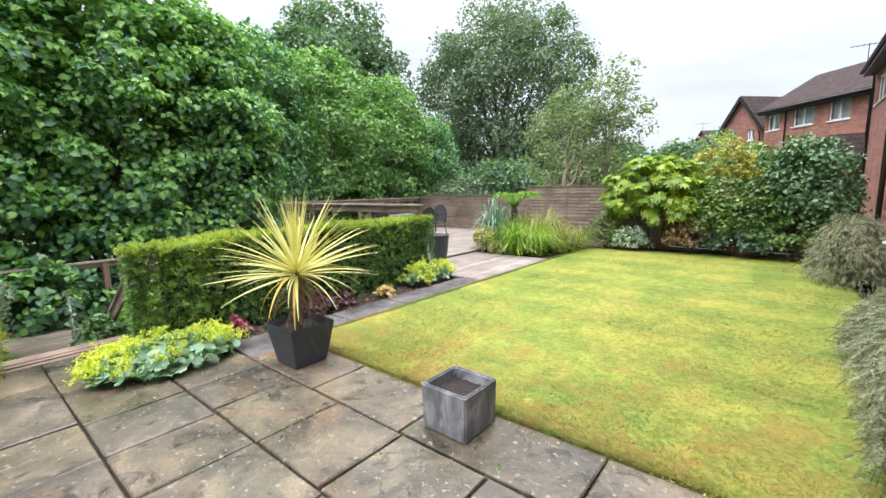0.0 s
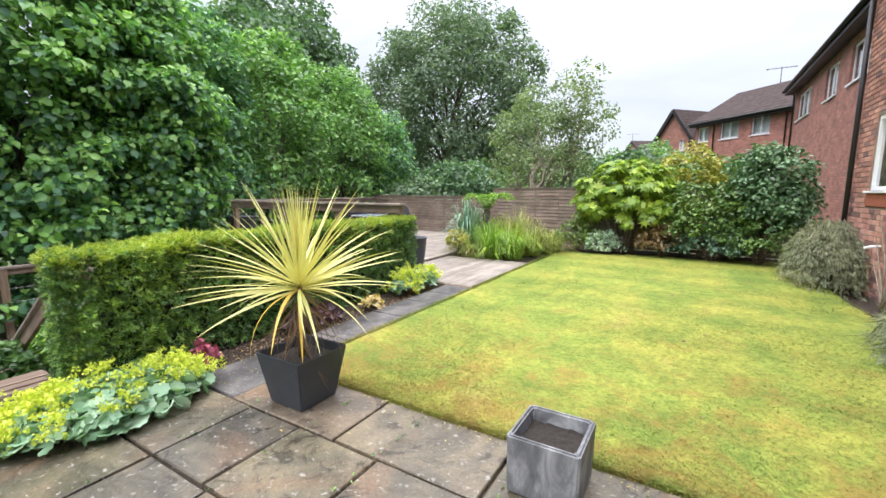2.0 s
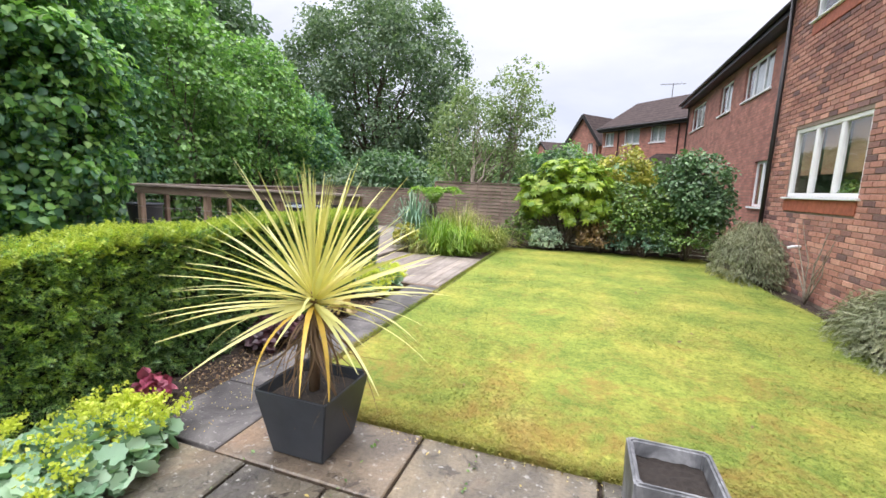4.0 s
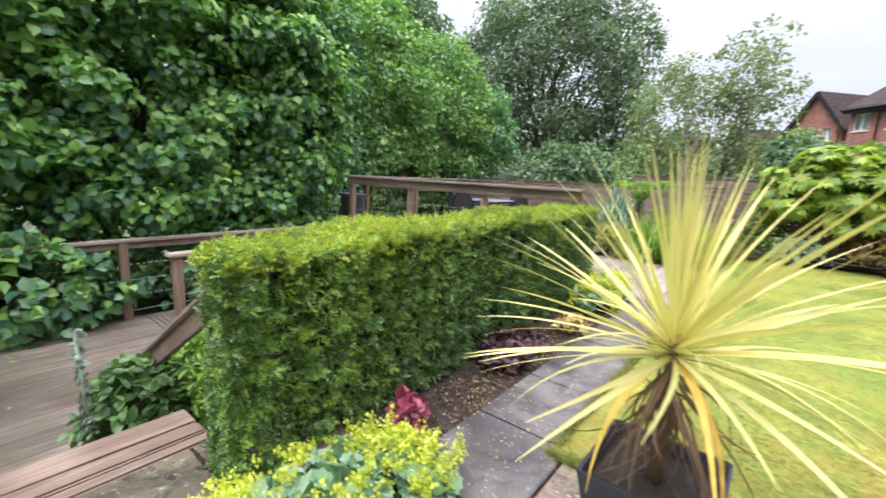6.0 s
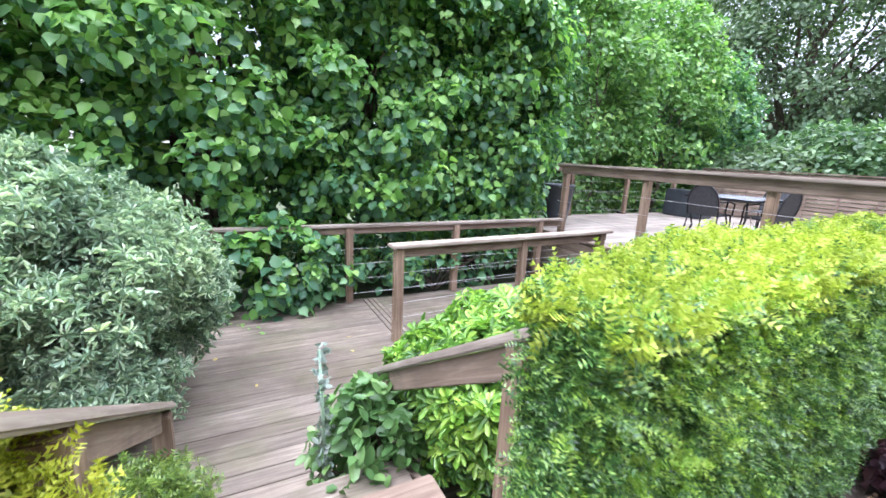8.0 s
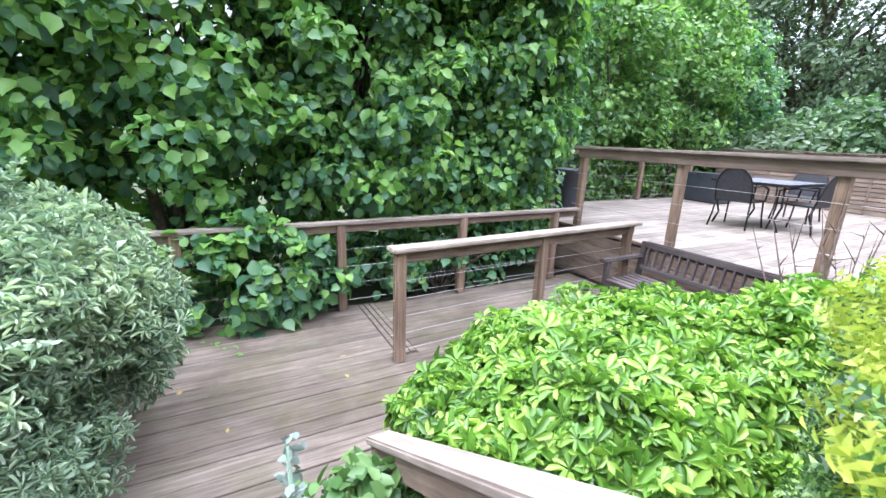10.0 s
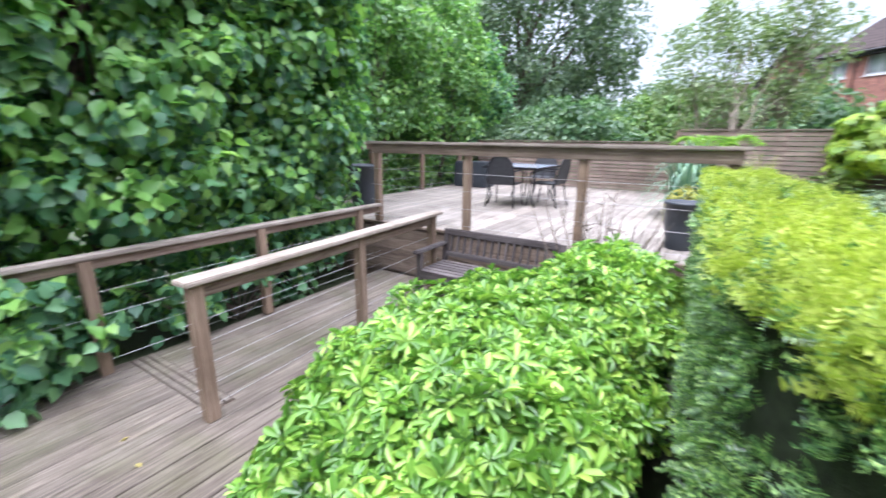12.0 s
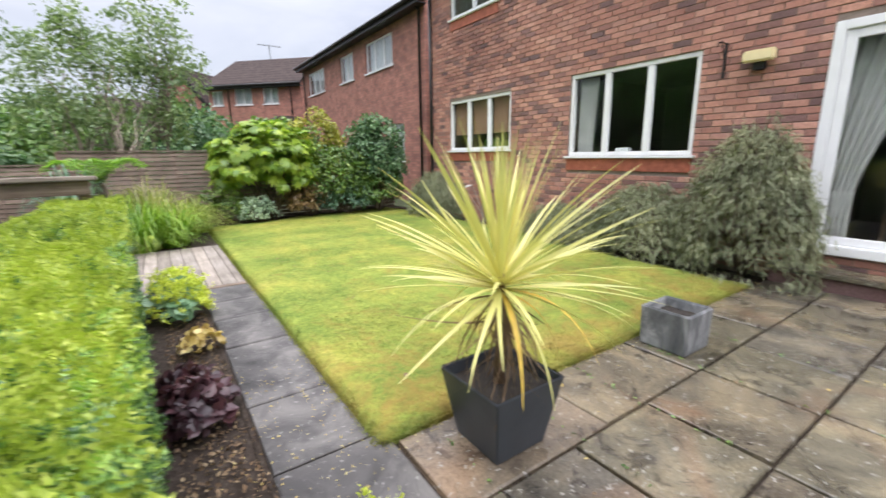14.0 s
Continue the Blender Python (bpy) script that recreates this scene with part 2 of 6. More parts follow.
def build_far_brick(t, p, out):
    b = t.nodes.new("ShaderNodeTexBrick")
    b.inputs["Scale"].default_value = 1.0
    b.inputs["Brick Width"].default_value = 0.225
    b.inputs["Row Height"].default_value = 0.075
    b.inputs["Mortar Size"].default_value = 0.006
    b.inputs["Color1"].default_value = (0.46, 0.21, 0.16, 1)
    b.inputs["Color2"].default_value = (0.3, 0.145, 0.12, 1)
    b.inputs["Mortar"].default_value = (0.22, 0.16, 0.13, 1)
    sp = t.nodes.new("ShaderNodeSeparateXYZ")
    t.links.new(coords(t), sp.inputs[0])
    cb = t.nodes.new("ShaderNodeCombineXYZ")
    t.links.new(math_node(t, "ADD", sp.outputs[0], sp.outputs[1]), cb.inputs[0])
    t.links.new(sp.outputs[2], cb.inputs[1])
    t.links.new(cb.outputs[0], b.inputs["Vector"])
    c = mix(t, 1.0, b.outputs["Color"], ramp(t, noise_node(t, coords(t), 2.5, 5, 0.6), [(0.3, (0.7, 0.7, 0.72)), (0.65, (1.15, 1.12, 1.1))]), "MULTIPLY")
    t.links.new(c, p.inputs["Base Color"])
    bump(t, p, b.outputs["Fac"], -0.3, 0.006)


FAR_BRICK = material("red_brickwork", build_far_brick, 0.85, 0, 0.2)


def build_tiles(t, p, out):
    w = t.nodes.new("ShaderNodeTexWave")
    w.wave_type, w.bands_direction, w.wave_profile = "BANDS", "Z", "SAW"
    w.inputs["Scale"].default_value = 1.6
    w.inputs["Distortion"].default_value = 0.1
    t.links.new(coords(t), w.inputs["Vector"])
    c = mix(t, 1.0, (0.06, 0.047, 0.045), ramp(t, noise_node(t, coords(t), 5, 5), [(0.3, (0.6, 0.6, 0.6)), (0.7, (1.3, 1.25, 1.2))]), "MULTIPLY")
    c = mix(t, 1.0, c, ramp(t, w.outputs["Fac"], [(0, (0.55, 0.55, 0.55)), (0.3, (1.05, 1.05, 1.05))]), "MULTIPLY")
    t.links.new(c, p.inputs["Base Color"])
    bump(t, p, w.outputs["Fac"], 0.8, 0.03)


TILES = material("roof_tiles", build_tiles, 0.9, 0, 0.1)


def build_soil(t, p, out):
    n = noise_node(t, world_coords(t), 22, 8, 0.7)
    c = ramp(t, n, [(0.3, (0.022, 0.016, 0.012)), (0.55, (0.06, 0.045, 0.035)), (0.8, (0.12, 0.1, 0.085))])
    t.links.new(c, p.inputs["Base Color"])
    bump(t, p, n, 1.0, 0.03)


SOIL = material("damp_soil", build_soil, 0.9, 0, 0.2)


def build_lead(t, p, out):
    a = noise_node(t, coords(t, "Object", (1, 1, 0.45)), 7, 6, 0.65, 0.8)
    c = ramp(t, a, [(0.3, (0.05, 0.055, 0.058)), (0.5, (0.14, 0.145, 0.15)), (0.72, (0.36, 0.37, 0.37))])
    t.links.new(c, p.inputs["Base Color"])
    bump(t, p, noise_node(t, coords(t), 20, 6), 0.3, 0.01)


LEAD = material("mottled_grey_fibreclay", build_lead, 0.6, 0, 0.35)


def build_glass(t, p, out):
    p.inputs["Base Color"].default_value = (0.9, 0.95, 0.94, 1)
    p.inputs["Transmission Weight"].default_value = 1.0
    p.inputs["IOR"].default_value = 1.45


GLASS = material("window_glass", build_glass, 0.02, 0, 0.5)
DECK = wood_mat("weathered_deck", (0.095, 0.076, 0.062), (0.185, 0.153, 0.125), (0.31, 0.268, 0.22), "y", 0.6, 0.3)
DECK_UP = wood_mat("pale_deck", (0.145, 0.122, 0.105), (0.245, 0.215, 0.185), (0.36, 0.32, 0.28), "y", 0.65)
RAIL_Y = wood_mat("rail_wood_y", (0.13, 0.09, 0.068), (0.225, 0.165, 0.125), (0.34, 0.27, 0.22), "y")
RAIL_X = wood_mat("rail_wood_x", (0.13, 0.095, 0.072), (0.225, 0.17, 0.13), (0.34, 0.27, 0.22), "x")
POST = wood_mat("post_wood", (0.13, 0.088, 0.06), (0.235, 0.165, 0.115), (0.36, 0.28, 0.21), "z")
FENCE = wood_mat("fence_wood", (0.12, 0.088, 0.068), (0.21, 0.16, 0.128), (0.31, 0.25, 0.21), "x")
CAP_X = wood_mat("worn_cap_x", (0.19, 0.155, 0.13), (0.31, 0.265, 0.225), (0.43, 0.38, 0.335), "x")
CAP_Y = wood_mat("worn_cap_y", (0.19, 0.155, 0.13), (0.31, 0.265, 0.225), (0.43, 0.38, 0.335), "y")
BENCH = wood_mat("bench_wood", (0.05, 0.04, 0.04), (0.095, 0.08, 0.078), (0.16, 0.14, 0.135), "z")
BENCH_X = wood_mat("bench_wood_x", (0.05, 0.04, 0.04), (0.095, 0.08, 0.078), (0.16, 0.14, 0.135), "x")
BARK = plain_mat("bark", (0.11, 0.085, 0.065), 0.9, 0, 0.45, 18, 0.8)
PALE_BARK = plain_mat("pale_bark", (0.26, 0.22, 0.17), 0.9, 0, 0.35, 18, 0.6)
WIRE = plain_mat("steel_wire", (0.42, 0.41, 0.4), 0.4, 0.6, 0.1)
ANTHRACITE = plain_mat("anthracite_plastic", (0.038, 0.044, 0.052), 0.4, 0, 0.2, 5, 0.15)
UPVC = plain_mat("white_upvc", (0.78, 0.79, 0.8), 0.35, 0, 0.04, 4)
GUTTER = plain_mat("black_plastic", (0.018, 0.016, 0.016), 0.4, 0, 0.2)
SILL_TILE = plain_mat("terracotta_sill", (0.33, 0.1, 0.06), 0.7, 0, 0.25, 14, 0.3)
MORTAR = plain_mat("mortar", (0.23, 0.18, 0.15), 0.95, 0, 0.2, 30, 0.4)
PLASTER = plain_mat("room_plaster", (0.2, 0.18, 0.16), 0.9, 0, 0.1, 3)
CURTAIN = plain_mat("curtain_cloth", (0.5, 0.49, 0.47), 0.9, 0, 0.1, 6)
BLIND = plain_mat("tan_blind", (0.33, 0.19, 0.115), 0.8, 0, 0.06, 4)
NET = plain_mat("white_blind", (0.7, 0.71, 0.72), 0.8, 0, 0.06, 4)
CREAM = plain_mat("cream_plastic", (0.72, 0.62, 0.36), 0.5, 0, 0.06)
IRON = plain_mat("black_iron", (0.02, 0.02, 0.022), 0.5, 0.4, 0.2)
TABLE_GLASS = plain_mat("grey_table_glass", (0.3, 0.34, 0.4), 0.12, 0, 0.05, 3, 0, 0.8)
WICKER = plain_mat("dark_mesh", (0.035, 0.036, 0.04), 0.6, 0, 0.3, 40, 0.5)
COMPOST = plain_mat("wet_compost", (0.022, 0.017, 0.013), 0.85, 0, 0.5, 45, 0.9)
GROUND_MAT = plain_mat("rough_ground", (0.06, 0.075, 0.035), 0.95, 0, 0.4, 0.8, 0.5)

HAZEL = leaf_mat("hazel_leaf", (0.054, 0.142, 0.0818), (0.102, 0.245, 0.129), (0.204, 0.388, 0.172), 0.4)
# lighter hazel leaf: pale spray tips, and skylight on clump tops as colour
HAZEL_BRIGHT = leaf_mat("hazel_bright_leaf", (0.121, 0.286, 0.072), (0.209, 0.418, 0.102), (0.33, 0.55, 0.156), 0.4)
BACK_LEAF = leaf_mat("far_tree_leaf", (0.055, 0.12, 0.06), (0.095, 0.185, 0.09), (0.17, 0.27, 0.13), 0.4)
ALDER = leaf_mat("bright_tree_leaf", (0.084, 0.188, 0.063), (0.147, 0.3, 0.091), (0.28, 0.45, 0.133), 0.4)
WILLOW = leaf_mat("grey_green_leaf", (0.075, 0.135, 0.075), (0.125, 0.2, 0.115), (0.21, 0.29, 0.18), 0.45)
BIRCH = leaf_mat("small_tree_leaf", (0.12, 0.19, 0.08), (0.2, 0.28, 0.13), (0.32, 0.39, 0.22), 0.45)
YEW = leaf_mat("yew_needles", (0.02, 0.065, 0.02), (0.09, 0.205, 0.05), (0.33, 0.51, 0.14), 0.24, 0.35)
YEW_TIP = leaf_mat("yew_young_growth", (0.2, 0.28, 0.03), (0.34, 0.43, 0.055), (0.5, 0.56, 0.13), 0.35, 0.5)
CHOISYA = leaf_mat("glossy_bright_leaf", (0.07, 0.17, 0.03), (0.19, 0.38, 0.055), (0.42, 0.6, 0.12), 0.3, 0.3, 0.5)
CHOISYA_LOW = leaf_mat("glossy_green_leaf", (0.03, 0.08, 0.02), (0.055, 0.14, 0.03), (0.1, 0.2, 0.04), 0.25, 0.3, 0.5)
BUDD = leaf_mat("silver_green_leaf", (0.165, 0.265, 0.19), (0.36, 0.49, 0.37), (0.65, 0.75, 0.61), 0.28, 0.6)
LIME_TREE = leaf_mat("pale_hazel_leaf", (0.17, 0.33, 0.11), (0.3, 0.52, 0.16), (0.48, 0.68, 0.25), 0.5)
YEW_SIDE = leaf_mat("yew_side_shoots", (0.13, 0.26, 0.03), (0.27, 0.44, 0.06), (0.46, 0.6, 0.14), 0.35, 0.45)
GOLD = leaf_mat("golden_needles", (0.2, 0.25, 0.02), (0.36, 0.42, 0.03), (0.52, 0.55, 0.08), 0.3)
GREEN_CONIFER = leaf_mat("green_conifer", (0.05, 0.11, 0.02), (0.11, 0.19, 0.03), (0.2, 0.28, 0.05), 0.2)
ALCH = leaf_mat("lady_mantle_leaf", (0.13, 0.25, 0.14), (0.25, 0.41, 0.26), (0.44, 0.58, 0.43), 0.25, 0.5)
FROTH = leaf_mat("lime_flower", (0.45, 0.52, 0.05), (0.64, 0.69, 0.085), (0.8, 0.81, 0.2), 0.4)
RED_HEU = leaf_mat("crimson_leaf", (0.2, 0.03, 0.06), (0.38, 0.07, 0.13), (0.52, 0.16, 0.22), 0.25)
DARK_HEU = leaf_mat("purple_leaf", (0.03, 0.012, 0.02), (0.065, 0.025, 0.035), (0.12, 0.05, 0.06), 0.2)
AMBER_HEU = leaf_mat("amber_leaf", (0.3, 0.2, 0.08), (0.5, 0.38, 0.12), (0.6, 0.5, 0.25), 0.25)
ARALIA = leaf_mat("lime_palmate_leaf", (0.13, 0.24, 0.03), (0.26, 0.4, 0.04), (0.42, 0.52, 0.07), 0.35)
CAMELLIA = leaf_mat("dark_glossy_leaf", (0.056, 0.126, 0.0588), (0.105, 0.21, 0.091), (0.238, 0.364, 0.196), 0.2, 0.35, 0.5)
GOLD_SHRUB = leaf_mat("yellow_shrub_leaf", (0.2, 0.22, 0.03), (0.36, 0.36, 0.05), (0.52, 0.46, 0.11), 0.3)
MID_SHRUB = leaf_mat("mid_green_leaf", (0.058, 0.13, 0.03), (0.116, 0.221, 0.0525), (0.217, 0.338, 0.0825), 0.25)
BLUE_SHRUB = leaf_mat("blue_green_leaf", (0.081, 0.176, 0.125), (0.149, 0.27, 0.188), (0.27, 0.405, 0.3), 0.2)
RUSSET = leaf_mat("russet_leaf", (0.126, 0.09, 0.042), (0.238, 0.15, 0.07), (0.35, 0.24, 0.112), 0.2)
COTON = leaf_mat("grey_cotoneaster_leaf", (0.14, 0.165, 0.1), (0.26, 0.285, 0.18), (0.42, 0.43, 0.29), 0.18, 0.7)
GRASSY = leaf_mat("arching_grass", (0.12, 0.25, 0.025), (0.22, 0.38, 0.04), (0.4, 0.5, 0.09), 0.35)
OLIVE_GRASS = leaf_mat("olive_grass", (0.16, 0.22, 0.035), (0.28, 0.32, 0.07), (0.44, 0.42, 0.16), 0.35)
PALE_GRASS = leaf_mat("pale_grass", (0.2, 0.2, 0.08), (0.36, 0.33, 0.15), (0.52, 0.46, 0.25), 0.3)
FERN = leaf_mat("fern_frond", (0.12, 0.25, 0.03), (0.2, 0.36, 0.05), (0.32, 0.48, 0.1), 0.35)
CORDY = leaf_mat("yellow_strap_leaf", (0.4, 0.43, 0.14), (0.6, 0.57, 0.22), (0.72, 0.68, 0.36), 0.25, 0.4)
CORDY_GOLD = plain_mat("golden_strap_leaf", (0.64, 0.44, 0.08), 0.5, 0, 0.25)
CORDY_DEAD = leaf_mat("dead_strap_leaf", (0.1, 0.06, 0.035), (0.19, 0.12, 0.07), (0.3, 0.22, 0.14), 0.15, 0.8)
NETTLE = leaf_mat("nettle_leaf", (0.06, 0.14, 0.04), (0.11, 0.22, 0.07), (0.18, 0.3, 0.1), 0.3)

# ---- builders ----


def mesh_ob(name, verts, faces, mat, parent=None, label="", smooth=False):
    me = bpy.data.meshes.new(name)
    me.from_pydata([tuple(v) for v in verts], [], faces)
    me.materials.append(mat)
    if smooth:
        me.shade_smooth()
    ob = new(name, me)
    if parent:
        ob.parent = parent
    if label:
        ob["label"] = label
    return ob


def part(name, bm, mat, parent=None, label="", smooth=False):
    me = bpy.data.meshes.new(name)
    bm.to_mesh(me)
    bm.free()
    me.materials.append(mat)
    if smooth:
        me.shade_smooth()
    ob = new(name, me)
    if parent:
        ob.parent = parent
    if label:
        ob["label"] = label
    return ob


def empty(name, loc=(0, 0, 0), **tags):
    e = new(name)
    e.location = loc
    e.empty_display_size = 0.1
    return tagged(e, **tags)


def chbox(x0, x1, y0, y1, z0, z1, c=0.006):
    """Verts and faces of a box with a chamfered top."""
    v = [(x0, y0, z0), (x1, y0, z0), (x1, y1, z0), (x0, y1, z0), (x0, y0, z1 - c), (x1, y0, z1 - c), (x1, y1, z1 - c), (x0, y1, z1 - c),
         (x0 + c, y0 + c, z1), (x1 - c, y0 + c, z1), (x1 - c, y1 - c, z1), (x0 + c, y1 - c, z1)]
    f = [(3, 2, 1, 0), (8, 9, 10, 11)]
    for a in (0, 4):
        for i in range(4):
            j = (i + 1) % 4
            f.append((a + i, a + j, a + 4 + j, a + 4 + i))
    return v, f


def bevel_box(x0, x1, y0, y1, z0, z1, r=0.008, seg=2):
    bm = bmesh.new()
    bmesh.ops.create_cube(bm, size=1.0, matrix=Matrix.LocRotScale(((x0 + x1) / 2, (y0 + y1) / 2, (z0 + z1) / 2), None, (x1 - x0, y1 - y0, z1 - z0)))
    bmesh.ops.bevel(bm, geom=bm.edges[:], offset=r, segments=seg, affect="EDGES", clamp_overlap=True)
    return bm


def beam(p, q, w, h, r=0.006):
    """A bevelled beam from p to q, w wide and h high."""
    p, q = Vector(p), Vector(q)
    d = q - p
    bm = bevel_box(-w / 2, w / 2, 0, d.length, -h / 2, h / 2, r)
    zaxis = Vector((0, 0, 1)) if abs(d.normalized().z) < 0.95 else Vector((1, 0, 0))
    y = d.normalized()
    x = y.cross(zaxis).normalized()
    z = x.cross(y)
    m = Matrix((x, y, z)).transposed().to_4x4()
    m.translation = p
    bmesh.ops.transform(bm, matrix=m, verts=bm.verts)
    return bm


def tube_arrays(paths, seg=6):
    """Verts and faces of tapered tubes; paths: lists of (point, radius)."""
    V, F = [], []
    for path in paths:
        base = len(V)
        for i, (pt, r) in enumerate(path):
            pt = Vector(pt)
            a = Vector(path[max(i - 1, 0)][0])
            b = Vector(path[min(i + 1, len(path) - 1)][0])
            d = (b - a).normalized() if (b - a).length > 1e-6 else Vector((0, 0, 1))
            s = d.cross(Vector((0.31, 0.87, 0.13))).normalized()
            u = d.cross(s)
            for k in range(seg):
                an = 2 * math.pi * k / seg
                V.append(pt + r * (math.cos(an) * s + math.sin(an) * u))
        for i in range(len(path) - 1):
            for k in range(seg):
                k2 = (k + 1) % seg
                F.append((base + i * seg + k, base + i * seg + k2, base + (i + 1) * seg + k2, base + (i + 1) * seg + k))
        F.append(tuple(base + (len(path) - 1) * seg + k for k in range(seg)))
        F.append(tuple(base + k for k in reversed(range(seg))))
    return V, F


def tubes(name, paths, mat, parent=None, seg=6, label=""):
    v, f = tube_arrays(paths, seg)
    return mesh_ob(name, v, f, mat, parent, label, smooth=True)


# leaf shapes: verts (along, across, up) and faces
OVAL = ([(0, 0, 0), (0.35, -0.3, 0.07), (0.75, -0.24, 0.03), (1, 0, -0.1), (0.75, 0.24, 0.03), (0.35, 0.3, 0.07)], [(0, 3, 2, 1), (0, 5, 4, 3)])
ROUND = ([(0, 0, 0), (0.18, -0.36, 0.14), (0.6, -0.42, 0.12), (0.85, -0.18, -0.02), (1.05, 0, -0.2), (0.85, 0.18, -0.02), (0.6, 0.42, 0.12), (0.18, 0.36, 0.14), (0.55, 0, -0.02)], [(0, 8, 2, 1), (8, 4, 3, 2), (0, 7, 6, 8), (8, 6, 5, 4)])
LANCE = ([(0, 0, 0), (0.4, -0.15, 0.04), (1, 0, -0.08), (0.4, 0.15, 0.04)], [(0, 2, 1), (0, 3, 2)])
SPRIG = ([(0, 0, 0), (0.25, -0.3, 0.0), (0.45, -0.12, 0.03), (0.7, -0.28, 0.02), (1, 0, 0.0), (0.7, 0.28, 0.02), (0.45, 0.12, 0.03), (0.25, 0.3, 0)],
         [(0, 2, 1), (0, 6, 2), (0, 7, 6), (2, 4, 3), (2, 6, 4), (6, 5, 4)])
def feather(pairs, reach, w):
    """A flat spray: a thin axis with narrow needles in pairs."""
    v, f = [(0, -0.015, 0), (0, 0.015, 0), (1, 0, 0)], [(0, 1, 2)]
    for i in range(pairs):
        u = 0.06 + 0.86 * i / pairs
        r = reach * (1 - 0.45 * (i / pairs) ** 2)
        for s in (-1, 1):
            n = len(v)
            v += [(u, 0, 0), (u + w, 0, 0), (u + 0.16, s * r, 0.05)]
            f.append((n, n + 1, n + 2) if s > 0 else (n, n + 2, n + 1))
    return v, f


def whorl(n, wide, up, inner=0.0):
    """Leaflets that spread from one point, square to the way out."""
    v, f = [], []
    for i in range(n):
        a = 2 * math.pi * i / n + 0.2 * (i % 2)
        c, s = math.cos(a), math.sin(a)
        L = 1.0 if i % 2 == 0 else 0.78
        k = len(v)
        for u, w, h in ((0.05, 0, 0), (0.42, -wide * 0.8, up * 0.75), (0.78, -wide, up * 0.72), (1.0, 0, up * 0.45), (0.78, wide, up * 0.72), (0.42, wide * 0.8, up * 0.75)):
            v.append((c * u * L - s * w * L, s * u * L + c * w * L, h * L + (0.1 if i % 2 else 0)))
        f += [(k, k + 3, k + 2, k + 1), (k, k + 5, k + 4, k + 3)]
    return v, f


NEEDLES = feather(4, 0.27, 0.15)
HERRING = feather(6, 0.16, 0.09)
WHORL = whorl(8, 0.155, 0.36)
SILVER_WHORL = whorl(8, 0.075, 0.5)
SQUARE = ([(-0.5, -0.5, 0), (0.5, -0.5, 0), (0.5, 0.5, 0), (-0.5, 0.5, 0)], [(0, 1, 2, 3)])


def palmate(lobes=7):
    v, f = [(0, 0, 0.05)], []
    n = lobes * 2
    for i in range(n + 1):
        a = radians(-140 + 280 * i / n)
        r = (1.0 - 0.2 * abs(i - n / 2) / (n / 2)) if i % 2 else 0.42
        v.append((0.15 + r * math.cos(a) * 0.6, r * math.sin(a) * 0.6, -0.1 * r * r if i % 2 else 0.02))
    for i in range(n):
        f.append((0, i + 1, i + 2))
    return v, f


PALM = palmate()


def leaf_cloud(name, pos, out, size, shape, mat, parent=None, droop=0.25, jitter=0.6, label="", vary=0.35, gen=None, axis=None):
    """One mesh of many leaves at pos, lying roughly square to out."""
    g = gen if gen is not None else rng
    n = len(pos)
    nrm = out + g.normal(0, jitter, (n, 3))
    nrm /= np.linalg.norm(nrm, axis=1, keepdims=True) + 1e-9
    ax = g.normal(0, 1, (n, 3)) + out * 0.5
    ax[:, 2] -= droop * 2
    if axis is not None:
        ax = axis.copy()
        nrm = nrm + g.normal(0, 0.5, (n, 3))
        nrm -= ax * np.sum(ax * nrm, axis=1, keepdims=True)
        nrm /= np.linalg.norm(nrm, axis=1, keepdims=True) + 1e-9
    ax -= nrm * np.sum(ax * nrm, axis=1, keepdims=True)
    ax /= np.linalg.norm(ax, axis=1, keepdims=True) + 1e-9
    side = np.cross(nrm, ax)
    s = size * (1 + g.uniform(-vary, vary, n))
    tv = np.array(shape[0])
    k = len(tv)
    v = pos[:, None, :] + s[:, None, None] * (tv[None, :, 0:1] * ax[:, None, :] + tv[None, :, 1:2] * side[:, None, :] + tv[None, :, 2:3] * nrm[:, None, :])
    return raw_mesh(name, v.reshape(-1, 3), shape[1], n, k, mat, parent, label)


def raw_mesh(name, v, faces, n, k, mat, parent=None, label=""):
    sizes = np.array([len(f) for f in faces])
    flat = np.concatenate([np.array(f) for f in faces])
    loops = (flat[None, :] + (np.arange(n) * k)[:, None]).reshape(-1)
    tot = np.tile(sizes, n)
    start = np.concatenate([[0], np.cumsum(tot)[:-1]])
    me = bpy.data.meshes.new(name)
    me.vertices.add(len(v))
    me.vertices.foreach_set("co", v.astype(np.float32).reshape(-1))
    me.loops.add(len(loops))
    me.loops.foreach_set("vertex_index", loops.astype(np.int32))
    me.polygons.add(len(tot))
    me.polygons.foreach_set("loop_start", start.astype(np.int32))
    me.polygons.foreach_set("loop_total", tot.astype(np.int32))
    me.update(calc_edges=True)
    me.materials.append(mat)
    ob = new(name, me)
    if parent:
        ob.parent = parent
    if label:
        ob["label"] = label
    return ob


def sphere_dirs(n, g, low=-1.0):
    z = g.uniform(low, 1, n)
    a = g.uniform(0, 2 * math.pi, n)
    r = np.sqrt(np.maximum(0, 1 - z * z))
    return np.stack([r * np.cos(a), r * np.sin(a), z], 1)


